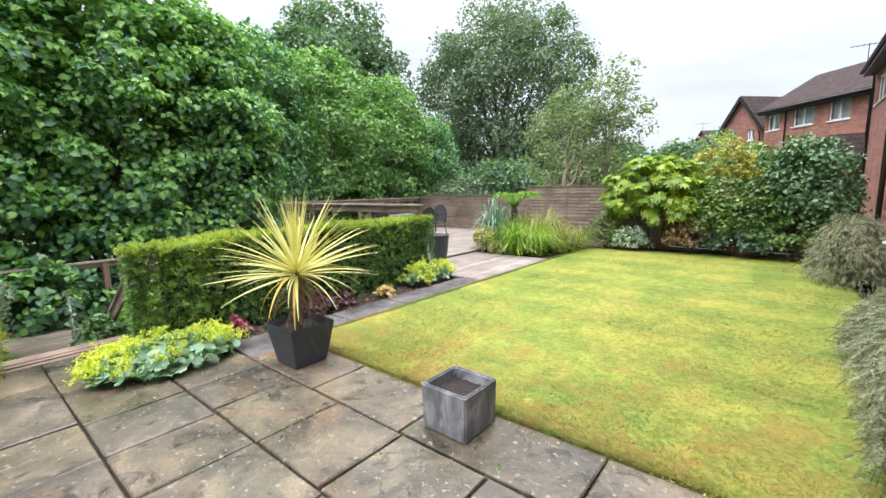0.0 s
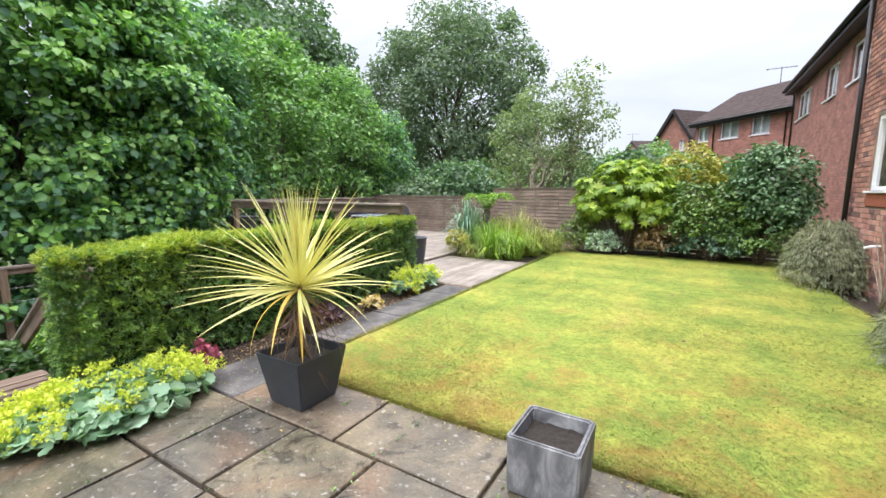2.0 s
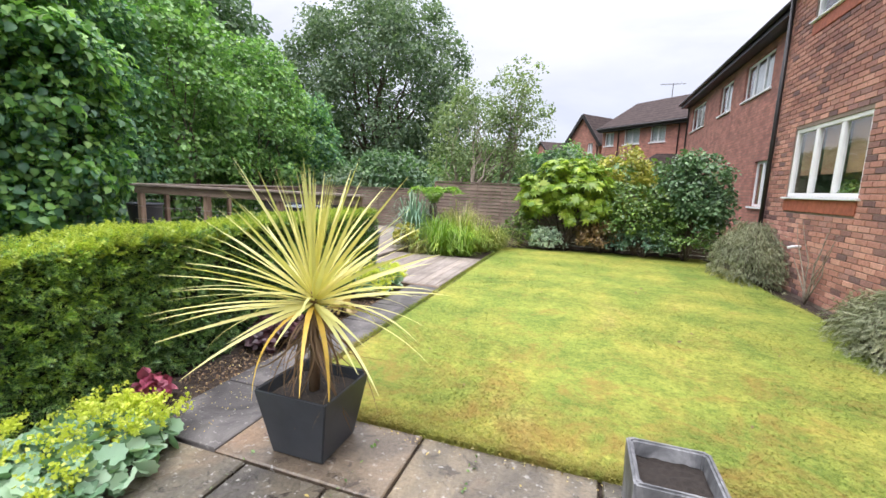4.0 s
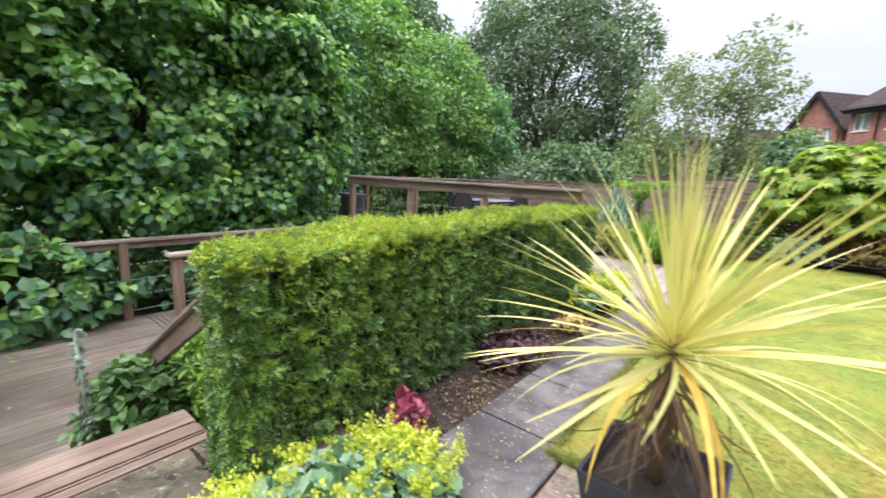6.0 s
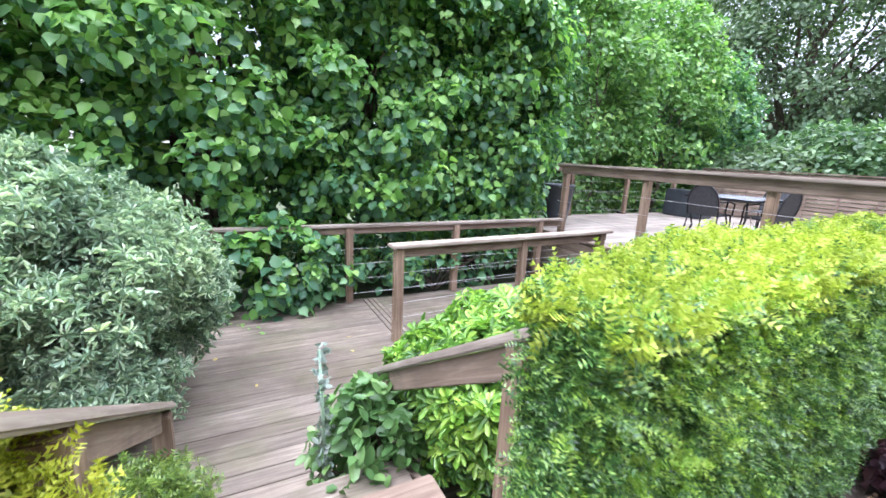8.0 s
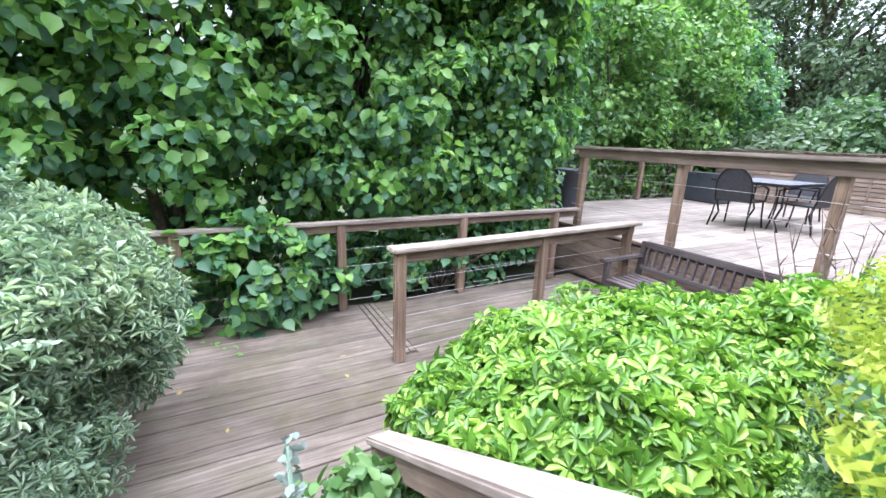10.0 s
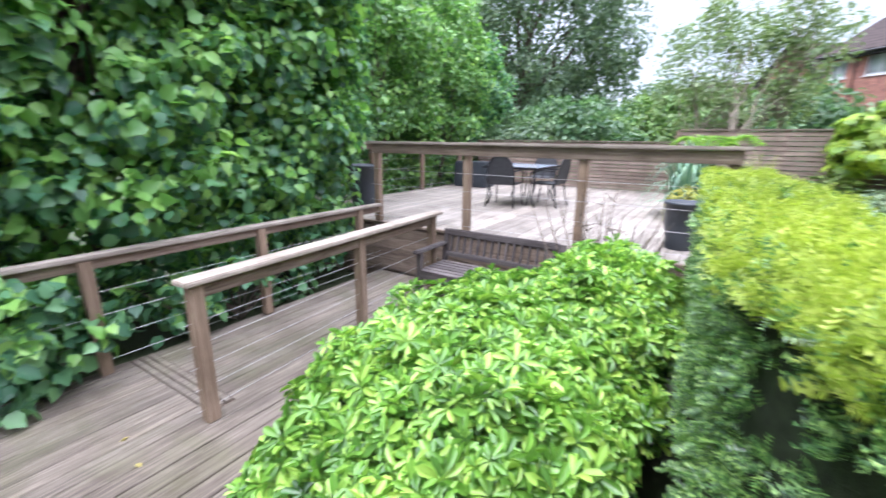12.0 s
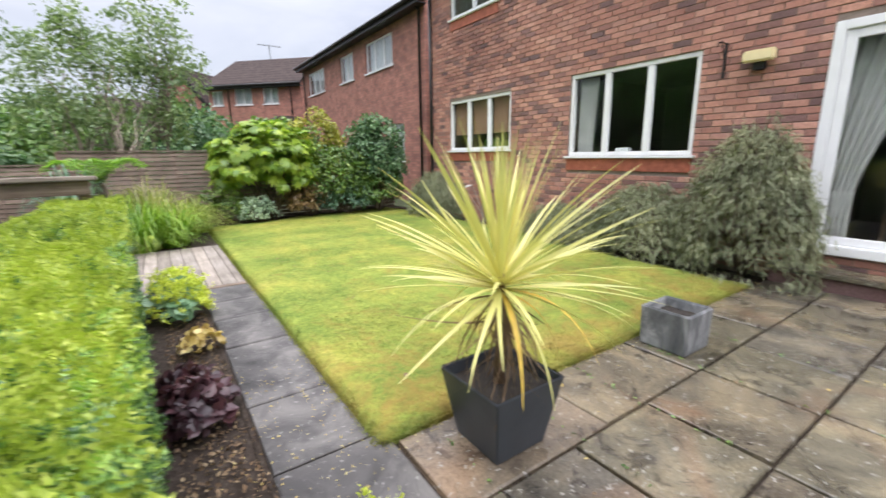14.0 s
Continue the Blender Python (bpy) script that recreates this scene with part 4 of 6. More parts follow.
near_count = 0
for row in range(70):
    z = row * 0.075 + 0.005
    y = HY0 - (0.1125 if row % 2 else 0)
    while y < HY1:
        a, b = max(y + 0.005, HY0), min(y + 0.22, HY1)
        y += 0.225
        spans = [(a, b)]
        for h in holes:
            sill = 0.22 if h is not DOOR else 0.0
            if z + 0.065 > h[2] - sill and z < h[3]:
                nxt = []
                for s0, s1 in spans:
                    if s1 <= h[0] or s0 >= h[1]:
                        nxt.append((s0, s1))
                    else:
                        if s0 < h[0] - 0.02:
                            nxt.append((s0, h[0] - 0.004))
                        if s1 > h[1] + 0.02:
                            nxt.append((h[1] + 0.004, s1))
                spans = nxt
        for s0, s1 in spans:
            w = s1 - s0
            if w < 0.025:
                continue
            out = rnd.uniform(-0.0015, 0.0015)
            if 2.15 < s0 < 5.6 and 0.9 < z < 2.72 and near_count < 300:
                ob = new("brick", brick_mesh(w))
                ob.location = (HX + out, s0, z)
                ob.parent = house
                fix(ob)
                near_count += 1
            else:
                v, f = chbox(0, w, 0, 0.065, 0, 0.06, 0.004)
                n = len(brick_v)
                brick_v += [(HX + out + 0.06 - c, s0 + a2, z + b2) for a2, b2, c in v]
                brick_f += [tuple(i + n for i in reversed(q)) for q in f[1:]]
bw_ob = fix(mesh_ob("brickwork", brick_v, brick_f, BRICK, house, "red and brown facing bricks"))
bw_ob["kind"] = "stuff"


def window(name, y0, y1, z0, z1, panes, label, x=HX, sill=True):
    e = empty(name, (x, (y0 + y1) / 2, z0), label=label, category="window", kind="structure")
    fr, xd = 0.06, x + 0.03
    wpart("window_frame", beam((xd + 0.03, y0, z0 + fr / 2), (xd + 0.03, y1, z0 + fr / 2), 0.07, fr, 0.006), UPVC, e)
    wpart("window_frame", beam((xd + 0.03, y0, z1 - fr / 2), (xd + 0.03, y1, z1 - fr / 2), 0.07, fr, 0.006), UPVC, e)
    for yy in (y0 + fr / 2, y1 - fr / 2):
        wpart("window_frame", bevel_box(xd - 0.005, xd + 0.065, yy - fr / 2, yy + fr / 2, z0 + fr, z1 - fr, 0.006), UPVC, e)
    step = (y1 - y0) / panes
    for k in range(panes):
        a, b = y0 + k * step, y0 + (k + 1) * step
        if k:
            wpart("mullion", bevel_box(xd - 0.004, xd + 0.064, a - 0.045, a + 0.045, z0 + fr, z1 - fr, 0.008), UPVC, e)
        pane = wmesh("pane", boxes((xd + 0.028, xd + 0.034, a + 0.04, b - 0.04, z0 + fr - 0.01, z1 - fr + 0.01)), GLASS, e)
        pane.visible_shadow = False
    if sill:
        wpart("window_sill", bevel_box(x - 0.05, x + 0.06, y0 - 0.05, y1 + 0.05, z0 - 0.035, z0 - 0.002, 0.008), UPVC, e, "white sill")
        wpart("tile_sill", bevel_box(x - 0.012, x + 0.02, y0 - 0.01, y1 + 0.01, z0 - 0.22, z0 - 0.038, 0.006), SILL_TILE, e, "terracotta tile course below sill")
    return e


window("window_1", *WIN[0], 3, "white three-light window with tan blinds half drawn")
window("window_2", *WIN[1], 3, "white three-light window of dark room with curtain")
window("window_3", *WIN[2], 2, "white upstairs window")

# patio door
pd = empty("door_1", (HX, 1.1, 0.3), label="white glazed patio door above a brick step", category="door", kind="structure")
y0, y1, z0, z1 = DOOR
wpart("door_frame", bevel_box(HX - 0.01, HX + 0.09, y1 - 0.09, y1, z0, z1, 0.01), UPVC, pd)
wpart("door_frame", bevel_box(HX - 0.01, HX + 0.09, y0, y0 + 0.09, z0, z1, 0.01), UPVC, pd)
wpart("door_frame", bevel_box(HX - 0.01, HX + 0.09, y0 + 0.09, y1 - 0.09, z1 - 0.09, z1, 0.01), UPVC, pd)
wpart("threshold", bevel_box(HX - 0.05, HX + 0.09, y0 - 0.03, y1 + 0.03, z0 - 0.05, z0 + 0.05, 0.01), UPVC, pd)
for a, b in ((y0 + 0.09, (y0 + y1) / 2 + 0.03), ((y0 + y1) / 2 - 0.03, y1 - 0.09)):
    off = 0.0 if a > 0.5 else 0.03
    for yy in (a, b - 0.085):
        wpart("door_stile", bevel_box(HX + 0.01 + off, HX + 0.05 + off, yy, yy + 0.085, z0 + 0.05, z1 - 0.09, 0.008), UPVC, pd)
    for zz in (z0 + 0.05, z1 - 0.09 - 0.085):
        wpart("door_rail", bevel_box(HX + 0.01 + off, HX + 0.05 + off, a + 0.085, b - 0.085, zz, zz + 0.085, 0.008), UPVC, pd)
    gl = wmesh("pane", boxes((HX + 0.027 + off, HX + 0.033 + off, a + 0.075, b - 0.075, z0 + 0.12, z1 - 0.16)), GLASS, pd)
    gl.visible_shadow = False
st = empty("door_step", (0.98, 1.1, 0), label="worn stone and brick step below patio door", category="step")
wpart("step_base", bevel_box(0.9, HX + 0.005, -0.4, 2.2, -0.03, 0.13, 0.008), BRICK, st)
wpart("step_slab", bevel_box(0.86, HX + 0.005, -0.42, 2.24, 0.132, 0.185, 0.01), STONE, st, "dark stone slab")

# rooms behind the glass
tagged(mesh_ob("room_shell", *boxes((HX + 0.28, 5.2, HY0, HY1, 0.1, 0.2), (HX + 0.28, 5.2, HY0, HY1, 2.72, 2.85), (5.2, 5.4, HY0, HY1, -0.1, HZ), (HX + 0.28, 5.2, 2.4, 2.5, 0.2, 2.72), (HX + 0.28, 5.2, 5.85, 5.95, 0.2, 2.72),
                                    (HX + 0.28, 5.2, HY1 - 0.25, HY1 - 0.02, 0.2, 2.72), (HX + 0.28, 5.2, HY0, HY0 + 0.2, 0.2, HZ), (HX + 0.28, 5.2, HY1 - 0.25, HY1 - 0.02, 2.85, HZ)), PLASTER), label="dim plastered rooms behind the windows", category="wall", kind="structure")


def curtain(x, y0, y1, z0, z1, label, taper=0.0, mat=None):
    v, f = [], []
    ny, nz = 40, 10
    for j in range(nz + 1):
        w = j / nz
        for i in range(ny + 1):
            u = i / ny
            k = 1 - taper * math.sin(w * math.pi * 0.5) if taper else 1
            v.append((x + 0.03 * math.sin(u * 44 + 0.8 * math.sin(w * 3)), y1 - (y1 - y0) * u * k, z1 - (z1 - z0) * w))
    for j in range(nz):
        for i in range(ny):
            a = j * (ny + 1) + i
            f.append((a, a + 1, a + ny + 2, a + ny + 1))
    ob = tagged(mesh_ob("curtain", v, f, mat or CURTAIN, smooth=True), label=label, category="curtain")
    so = ob.modifiers.new("thick", "SOLIDIFY")
    so.thickness = 0.006
    return ob


curtain(HX + 0.16, 4.78, 5.12, 1.2, 2.48, "pale curtain at side of window", 0.2)
curtain(HX + 0.2, 1.25, 2.05, 0.25, 2.48, "grey striped curtain drawn aside behind patio door", 0.72)
curtain(HX + 0.2, 1.75, 2.05, 0.22, 0.95, "cream curtain hem hanging behind patio door", 0.0)
for a, b in ((6.63, 7.18), (7.26, 7.82), (7.9, 8.44)):
    tagged(part("roller_blind", bevel_box(HX + 0.13, HX + 0.14, a, b, 1.78, 2.46, 0.002), BLIND), label="tan roller blind half drawn", category="blind", group="window blinds")
tagged(part("storage_box", bevel_box(HX + 0.11, HX + 0.2, 4.2, 4.42, 1.355, 1.435, 0.01), UPVC), label="small white box on window ledge", category="box")
tagged(part("window_ledge", bevel_box(HX + 0.1, HX + 0.29, 3.3, 5.17, 1.295, 1.354, 0.004), UPVC), label="white inner window ledge", category="ledge", kind="structure")
tagged(part("window_ledge", bevel_box(HX + 0.1, HX + 0.29, 6.56, 8.5, 1.39, 1.45, 0.004), UPVC), label="white inner window ledge", category="ledge", kind="structure")
shrub("house_plant", (HX + 0.22, 7.1, 1.53), (0.08, 0.5, 0.12), 30, 14, 0.06, 0.06, OVAL, MID_SHRUB, "leafy green plant on window ledge", 1.45, seed=71)
dch = empty("dining_chair", (2.3, 1.4, 0.2), label="brown wooden dining chair inside the room", category="chair")
for a, b in ((2.1, 1.2), (2.5, 1.2), (2.1, 1.6), (2.5, 1.6)):
    wpart("leg", bevel_box(a - 0.02, a + 0.02, b - 0.02, b + 0.02, 0.2, 0.65 if a < 2.3 else 1.15, 0.004), POST, dch)
wpart("seat", bevel_box(2.07, 2.53, 1.17, 1.63, 0.62, 0.67, 0.01), POST, dch)
for k in range(4):
    wpart("slat", bevel_box(2.49, 2.51, 1.24 + k * 0.1, 1.28 + k * 0.1, 0.68, 1.15, 0.003), POST, dch)

# roof, gutter and fittings of our house
hr = tagged(mesh_ob("house_roof", [(HX - 0.35, HY0, HZ - 0.1), (HX - 0.35, HY1 + 0.15, HZ - 0.1), (5.4, HY1 + 0.15, HZ + 2.6), (5.4, HY0, HZ + 2.6), (HX - 0.35, HY0, HZ - 0.02), (HX - 0.35, HY1 + 0.15, HZ - 0.02), (5.4, HY1 + 0.15, HZ + 2.7), (5.4, HY0, HZ + 2.7)],
                    [(0, 1, 2, 3), (7, 6, 5, 4), (0, 4, 5, 1), (1, 5, 6, 2), (2, 6, 7, 3), (3, 7, 4, 0)], TILES), label="dark tiled house roof", category="roof", kind="structure")
tagged(mesh_ob("house_side", *boxes((HX + 0.28, 5.4, HY1 - 0.02, HY1 + 0.0, -0.1, HZ)), FAR_BRICK), label="red brick side wall of the house", category="wall", kind="structure")
dp = tubes("downpipe", [[((HX - 0.06, 9.17, 0), 0.036), ((HX - 0.06, 9.17, 5.15), 0.036)]], GUTTER, None, 10)
tagged(dp, label="black plastic downpipe at the house corner", category="downpipe")
wl = empty("wall_lamp", (HX, 2.65, 2.3), label="cream rectangular outdoor wall light", category="lamp")
wpart("housing", bevel_box(HX - 0.12, HX - 0.03, 2.5, 2.8, 2.3, 2.42, 0.018), CREAM, wl)
wpart("bracket", bevel_box(HX - 0.06, HX + 0.005, 2.59, 2.71, 2.22, 2.3, 0.01), GUTTER, wl, "dark bracket")
hb = empty("hanging_bracket", (HX, 3.0, 2.36), label="black iron hanging basket bracket on wall", category="bracket")
wpart("plate", bevel_box(HX - 0.012, HX + 0.004, 3.0, 3.03, 2.19, 2.57, 0.003), IRON, hb)
fix(tubes("arm", [[((HX, 3.0, 2.53), 0.007), ((HX - 0.14, 3.0, 2.56), 0.007), ((HX - 0.24, 3.0, 2.54), 0.007), ((HX - 0.25, 3.0, 2.49), 0.006)], [((HX, 3.0, 2.27), 0.006), ((HX - 0.08, 3.0, 2.41), 0.006), ((HX - 0.16, 3.0, 2.55), 0.006)]], IRON, hb))


# ---- neighbouring houses ----
def neighbour(name, corner, turn, length, depth, eave, ridge, wins, label, gable=False, pipes=(), overhang=0.32):
    """A brick house whose rear wall starts at corner; local x runs along that wall, local y into the house."""
    e = empty(name, (corner[0], corner[1], -0.1), label=label, category="house")
    e.rotation_euler = (0, 0, turn)
    hs = [(a, b, c + 0.1, d + 0.1) for a, b, c, d in wins]
    wb = [(a, b, x0, x1, z0, z1) for x0, x1, a, b, z0, z1 in wall_boxes(0, 0.25, 0, length, 0, eave, hs)]
    for wall_box in wb + [(0, 0.25, 0.25, depth, 0, eave), (length - 0.25, length, 0.25, depth, 0, eave), (0.25, length - 0.25, depth - 0.25, depth, 0, eave)]:
        mesh_ob("wall", *boxes(wall_box), FAR_BRICK, e)
    mesh_ob("inner_wall", *boxes((0.25, length - 0.25, 1.4, 1.5, 0, eave)), PLASTER, e)
    o = overhang
    t = 0.12
    if gable:
        mid = length / 2
        mesh_ob("gable", [(0, 0, eave), (length, 0, eave), (mid, 0, ridge), (0, 0.25, eave), (length, 0.25, eave), (mid, 0.25, ridge)], [(0, 1, 2), (5, 4, 3), (0, 2, 5, 3), (2, 1, 4, 5)], FAR_BRICK, e)
        sl = (ridge - eave) / mid
        for s in (0, 1):
            xe = -o if s == 0 else length + o
            pts = [(xe, -0.2, eave - sl * o), (mid, -0.2, ridge), (mid, depth, ridge), (xe, depth, eave - sl * o)]
            v = pts + [(a, b, c + t) for a, b, c in pts]
            mesh_ob("roof", v, [(0, 1, 2, 3), (7, 6, 5, 4), (0, 4, 5, 1), (1, 5, 6, 2), (2, 6, 7, 3), (3, 7, 4, 0)], TILES, e)
            part("bargeboard", beam((xe, -0.22, eave - sl * o + 0.02), (mid, -0.22, ridge + 0.02), 0.03, 0.22, 0.004), GUTTER, e)
    else:
        mid = depth / 2
        for s in (0, 1):
            ye = -o if s == 0 else depth + o
            sl = (ridge - eave) / mid
            pts = [(-0.15, ye, eave - sl * o * 0.6), (length + 0.15, ye, eave - sl * o * 0.6), (length + 0.15, mid, ridge), (-0.15, mid, ridge)]
            v = pts + [(a, b, c + t) for a, b, c in pts]
            mesh_ob("roof", v, [(0, 1, 2, 3), (7, 6, 5, 4), (0, 4, 5, 1), (1, 5, 6, 2), (2, 6, 7, 3), (3, 7, 4, 0)], TILES, e)
        for xg in (0.0, length - 0.25):
            mesh_ob("gable", [(xg, 0, eave), (xg, depth, eave), (xg, mid, ridge), (xg + 0.25, 0, eave), (xg + 0.25, depth, eave), (xg + 0.25, mid, ridge)], [(0, 1, 2), (5, 4, 3), (0, 2, 5, 3), (1, 4, 5, 2)], FAR_BRICK, e)
        part("fascia", bevel_box(-0.15, length + 0.15, -o - 0.02, -o + 0.01, eave - 0.26, eave - 0.05, 0.005), GUTTER, e)
        part("soffit", bevel_box(-0.15, length + 0.15, -o + 0.012, -0.002, eave - 0.25, eave - 0.22, 0.003), GUTTER, e)
        v, f = tube_arrays([[((-0.2, -o - 0.07, eave - 0.1), 0.06), ((length + 0.2, -o - 0.07, eave - 0.1), 0.06)]], 8)
        mesh_ob("gutter", v, f, GUTTER, e, smooth=True)
    for px in pipes:
        v, f = tube_arrays([[((px, -0.06, 0), 0.036), ((px, -0.06, eave - 0.3), 0.036), ((px, -o, eave - 0.14), 0.036)]], 8)
        mesh_ob("downpipe", v, f, GUTTER, e, smooth=True)
    for a, b, c, d in hs:
        w = mesh_ob("window", *boxes((a, b, 0.06, 0.1, c, c + 0.06), (a, b, 0.06, 0.1, d - 0.06, d), (a, a + 0.06, 0.06, 0.1, c, d), (b - 0.06, b, 0.06, 0.1, c, d)), UPVC, e)
        k = 3 if b - a > 1.5 else 2
        for i in range(1, k):
            mx_ = a + (b - a) * i / k
            mesh_ob("mullion", *boxes((mx_ - 0.04, mx_ + 0.04, 0.055, 0.105, c + 0.06, d - 0.06)), UPVC, w)
        pn = mesh_ob("pane", *boxes((a + 0.05, b - 0.05, 0.078, 0.084, c + 0.05, d - 0.05)), GLASS, w)
        pn.visible_shadow = False
        mesh_ob("net_blind", *boxes((a, b, 0.22, 0.23, c, d)), NET, w)
        mesh_ob("sill", *boxes((a - 0.06, b + 0.06, -0.05, 0.06, c - 0.05, c - 0.003)), UPVC, w)
    return e


def nb_turn(d):
    return math.atan2(d[1], d[0])


A = neighbour("neighbour_house", (2.2, 22.1), -math.pi / 2, 11.0, 7, 5.65, 7.8, [(0.6, 2.8, 4.15, 5.12), (4.7, 6.0, 4.15, 5.12), (7.1, 9.1, 4.15, 5.12), (8.8, 9.7, 1.2, 2.35)],
              "red brick neighbour house with white windows", pipes=(10.8, 0.1))
B = neighbour("neighbour_house", (-1.2, 29.25), nb_turn((1, -1)), 5.8, 6, 5.5, 7.3, [(0.2, 0.9, 4.3, 5.1), (1.67, 2.75, 4.3, 5.25), (3.45, 4.4, 4.3, 5.25)], "red brick house further along with brown roof", pipes=(1.3, 5.2))
C = neighbour("gabled_house", (-3.53, 32.6), nb_turn((2.22, -2.0)), 3.0, 7, 4.8, 6.7, [(0.55, 1.2, 3.8, 4.7), (1.95, 2.4, 4.05, 4.75)], "red brick gabled house with dark bargeboards", gable=True, pipes=(2.85,), overhang=0.2)
D = neighbour("neighbour_house", (-9.5, 58), nb_turn((2.9, -4.0)), 6.0, 8, 5.2, 7.5, [(1, 2, 3.8, 4.8)], "small distant red brick house", gable=True)
for (px, py, pz) in ((2.6, 30.0, 6.9), (-8.0, 57, 7.2)):
    an = tubes("tv_aerial", [[((px, py, pz - 0.6), 0.025), ((px, py, pz + 1.3), 0.02)], [((px - 0.7, py, pz + 1.25), 0.015), ((px + 0.7, py, pz + 1.25), 0.015)]] + [[((px - 0.6 + 0.2 * k, py - 0.25, pz + 1.25), 0.01), ((px - 0.6 + 0.2 * k, py + 0.25, pz + 1.25), 0.01)] for k in range(7)], IRON, None, 5)
    tagged(an, label="thin television aerial on roof", category="aerial")
# lean-to of the far neighbour
lt = empty("conservatory", (1.0, 25.5, 0), label="low tiled and glazed lean-to roof", category="building")
wmesh("wall", boxes((0.2, 2.0, 23.0, 25.8, -0.1, 2.4)), FAR_BRICK, lt)
wmesh("roof", ([(-0.2, 22.8, 2.4), (-0.2, 26.0, 2.4), (1.2, 25.4, 3.4), (1.2, 23.4, 3.4), (2.2, 23.4, 3.4), (2.2, 25.4, 3.4), (2.2, 26.0, 2.4), (2.2, 22.8, 2.4)], [(0, 1, 2, 3), (3, 2, 5, 4), (1, 6, 5, 2), (0, 3, 4, 7), (0, 7, 6, 1)]), TILES, lt)

# ---- clipped yew hedge ----
HG = np.random.default_rng(21)


def hedge_half(y):
    """Half width and middle of the hedge along y; it narrows towards the steps."""
    front = -4.53 - 0.045 * (y - 1.1)
    rear = -4.73 - 0.4 * np.clip(y - 1.08, 0, 0.75) - 0.035 * np.clip(y - 1.83, 0, 5)
    return (front - rear) / 2, (front + rear) / 2


hedge = empty("yew_hedge", (-4.95, 3.4, -0.05), label="neatly clipped yew hedge with bright new growth on top", category="hedge")
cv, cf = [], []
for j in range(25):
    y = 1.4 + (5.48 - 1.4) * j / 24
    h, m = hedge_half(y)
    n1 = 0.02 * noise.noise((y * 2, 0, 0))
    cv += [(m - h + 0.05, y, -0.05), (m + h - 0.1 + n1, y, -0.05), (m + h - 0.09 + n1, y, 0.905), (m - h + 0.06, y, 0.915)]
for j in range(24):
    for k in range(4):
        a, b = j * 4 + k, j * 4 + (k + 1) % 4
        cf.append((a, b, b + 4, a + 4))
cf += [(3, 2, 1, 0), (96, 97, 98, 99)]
# near-black core: the shade between the sprays is put into its colour
HEDGE_SHADE = plain_mat("hedge_core_shade", (0.02, 0.028, 0.012), 0.95, 0, 0.5, 30, 0.8)
fix(mesh_ob("twig_mass", cv, cf, HEDGE_SHADE, hedge, "solid core of inner twigs, darkened as shade"))


def hedge_face(n, kind):
    y = HG.uniform(1.08, 5.56, n)
    h, m = hedge_half(y)
    z = HG.uniform(-0.02, 1.0, n)
    across = HG.uniform(-1, 1, n) * (h + 0.02)
    other = across if kind == 2 else z
    wob = np.array([0.03 * noise.noise((a * 2.1, kind, 0.5)) + 0.085 * noise.noise((a * 9, c * 19, kind + 3.1)) + 0.03 * noise.noise((a * 23, c * 30, kind + 7.7)) for a, c in zip(y, other)])
    if kind == 0:
        p = np.stack([m + h + wob - 0.03 * HG.random(n) ** 2, y, z], 1)
        o = np.tile([1, 0, 0.25], (n, 1))
    elif kind == 1:
        p = np.stack([m - h - wob, y, z], 1)
        o = np.tile([-1, 0, 0.25], (n, 1))
    elif kind == 2:
        p = np.stack([m + across, y, 0.985 + wob * 0.8 - 0.03 * HG.random(n) ** 2], 1)
        o = np.tile([0, 0, 1.0], (n, 1))
    else:
        end = 1.09 if kind == 3 else 5.56
        he, me_ = hedge_half(end)
        hx = me_ + HG.uniform(-he, he, n)
        p = np.stack([hx, end + (0.03 * HG.random(n) if kind == 3 else -0.03 * HG.random(n)), z], 1)
        o = np.tile([0, -1.0 if kind == 3 else 1.0, 0.25], (n, 1))
    return p, o.astype(float)




def hedge_sprays(name, spec, per, size, spread, mat, keep=None):
    """Clusters of little sprays that burst from points on the hedge's faces."""
    P, O, A = [], [], []
    for kind, n in spec:
        p, o = hedge_face(n, kind)
        if keep is not None:
            k = HG.random(len(p)) < keep(p)
            p, o = p[k], o[k]
        n = len(p)
        d = sphere_dirs(n * per, HG).reshape(n, per, 3)
        a = o[:, None, :] / np.linalg.norm(o, axis=1)[:, None, None] * HG.uniform(0.35, 1.1, (n, per, 1)) + d * 0.85
        a[:, :, 2] -= 0.3 * (np.abs(o[:, None, 2]) < 0.5)
        a /= np.linalg.norm(a, axis=2, keepdims=True)
        P.append((p[:, None, :] - 0.02 * o[:, None, :] + d * spread * HG.random((n, per, 1))).reshape(-1, 3))
        A.append(a.reshape(-1, 3))
        up = np.array([0, 0, 1.0]) * (np.abs(o[:, 2:3]) < 0.5)
        O.append(np.repeat(o * 0.6 + up, per, axis=0))
    P, O, A = np.concatenate(P), np.concatenate(O), np.concatenate(A)
    return fix(leaf_cloud(name, P, O, size, NEEDLES, mat, hedge, 0, 0.35, gen=HG, axis=A))


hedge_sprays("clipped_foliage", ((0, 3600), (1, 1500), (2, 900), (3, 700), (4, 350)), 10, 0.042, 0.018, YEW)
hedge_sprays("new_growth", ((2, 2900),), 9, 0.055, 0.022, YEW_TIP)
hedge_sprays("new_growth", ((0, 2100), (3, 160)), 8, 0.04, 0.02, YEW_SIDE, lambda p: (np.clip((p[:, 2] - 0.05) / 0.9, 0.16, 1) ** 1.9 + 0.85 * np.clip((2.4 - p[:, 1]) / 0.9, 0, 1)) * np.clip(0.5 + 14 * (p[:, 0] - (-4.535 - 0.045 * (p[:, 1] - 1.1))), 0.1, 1))

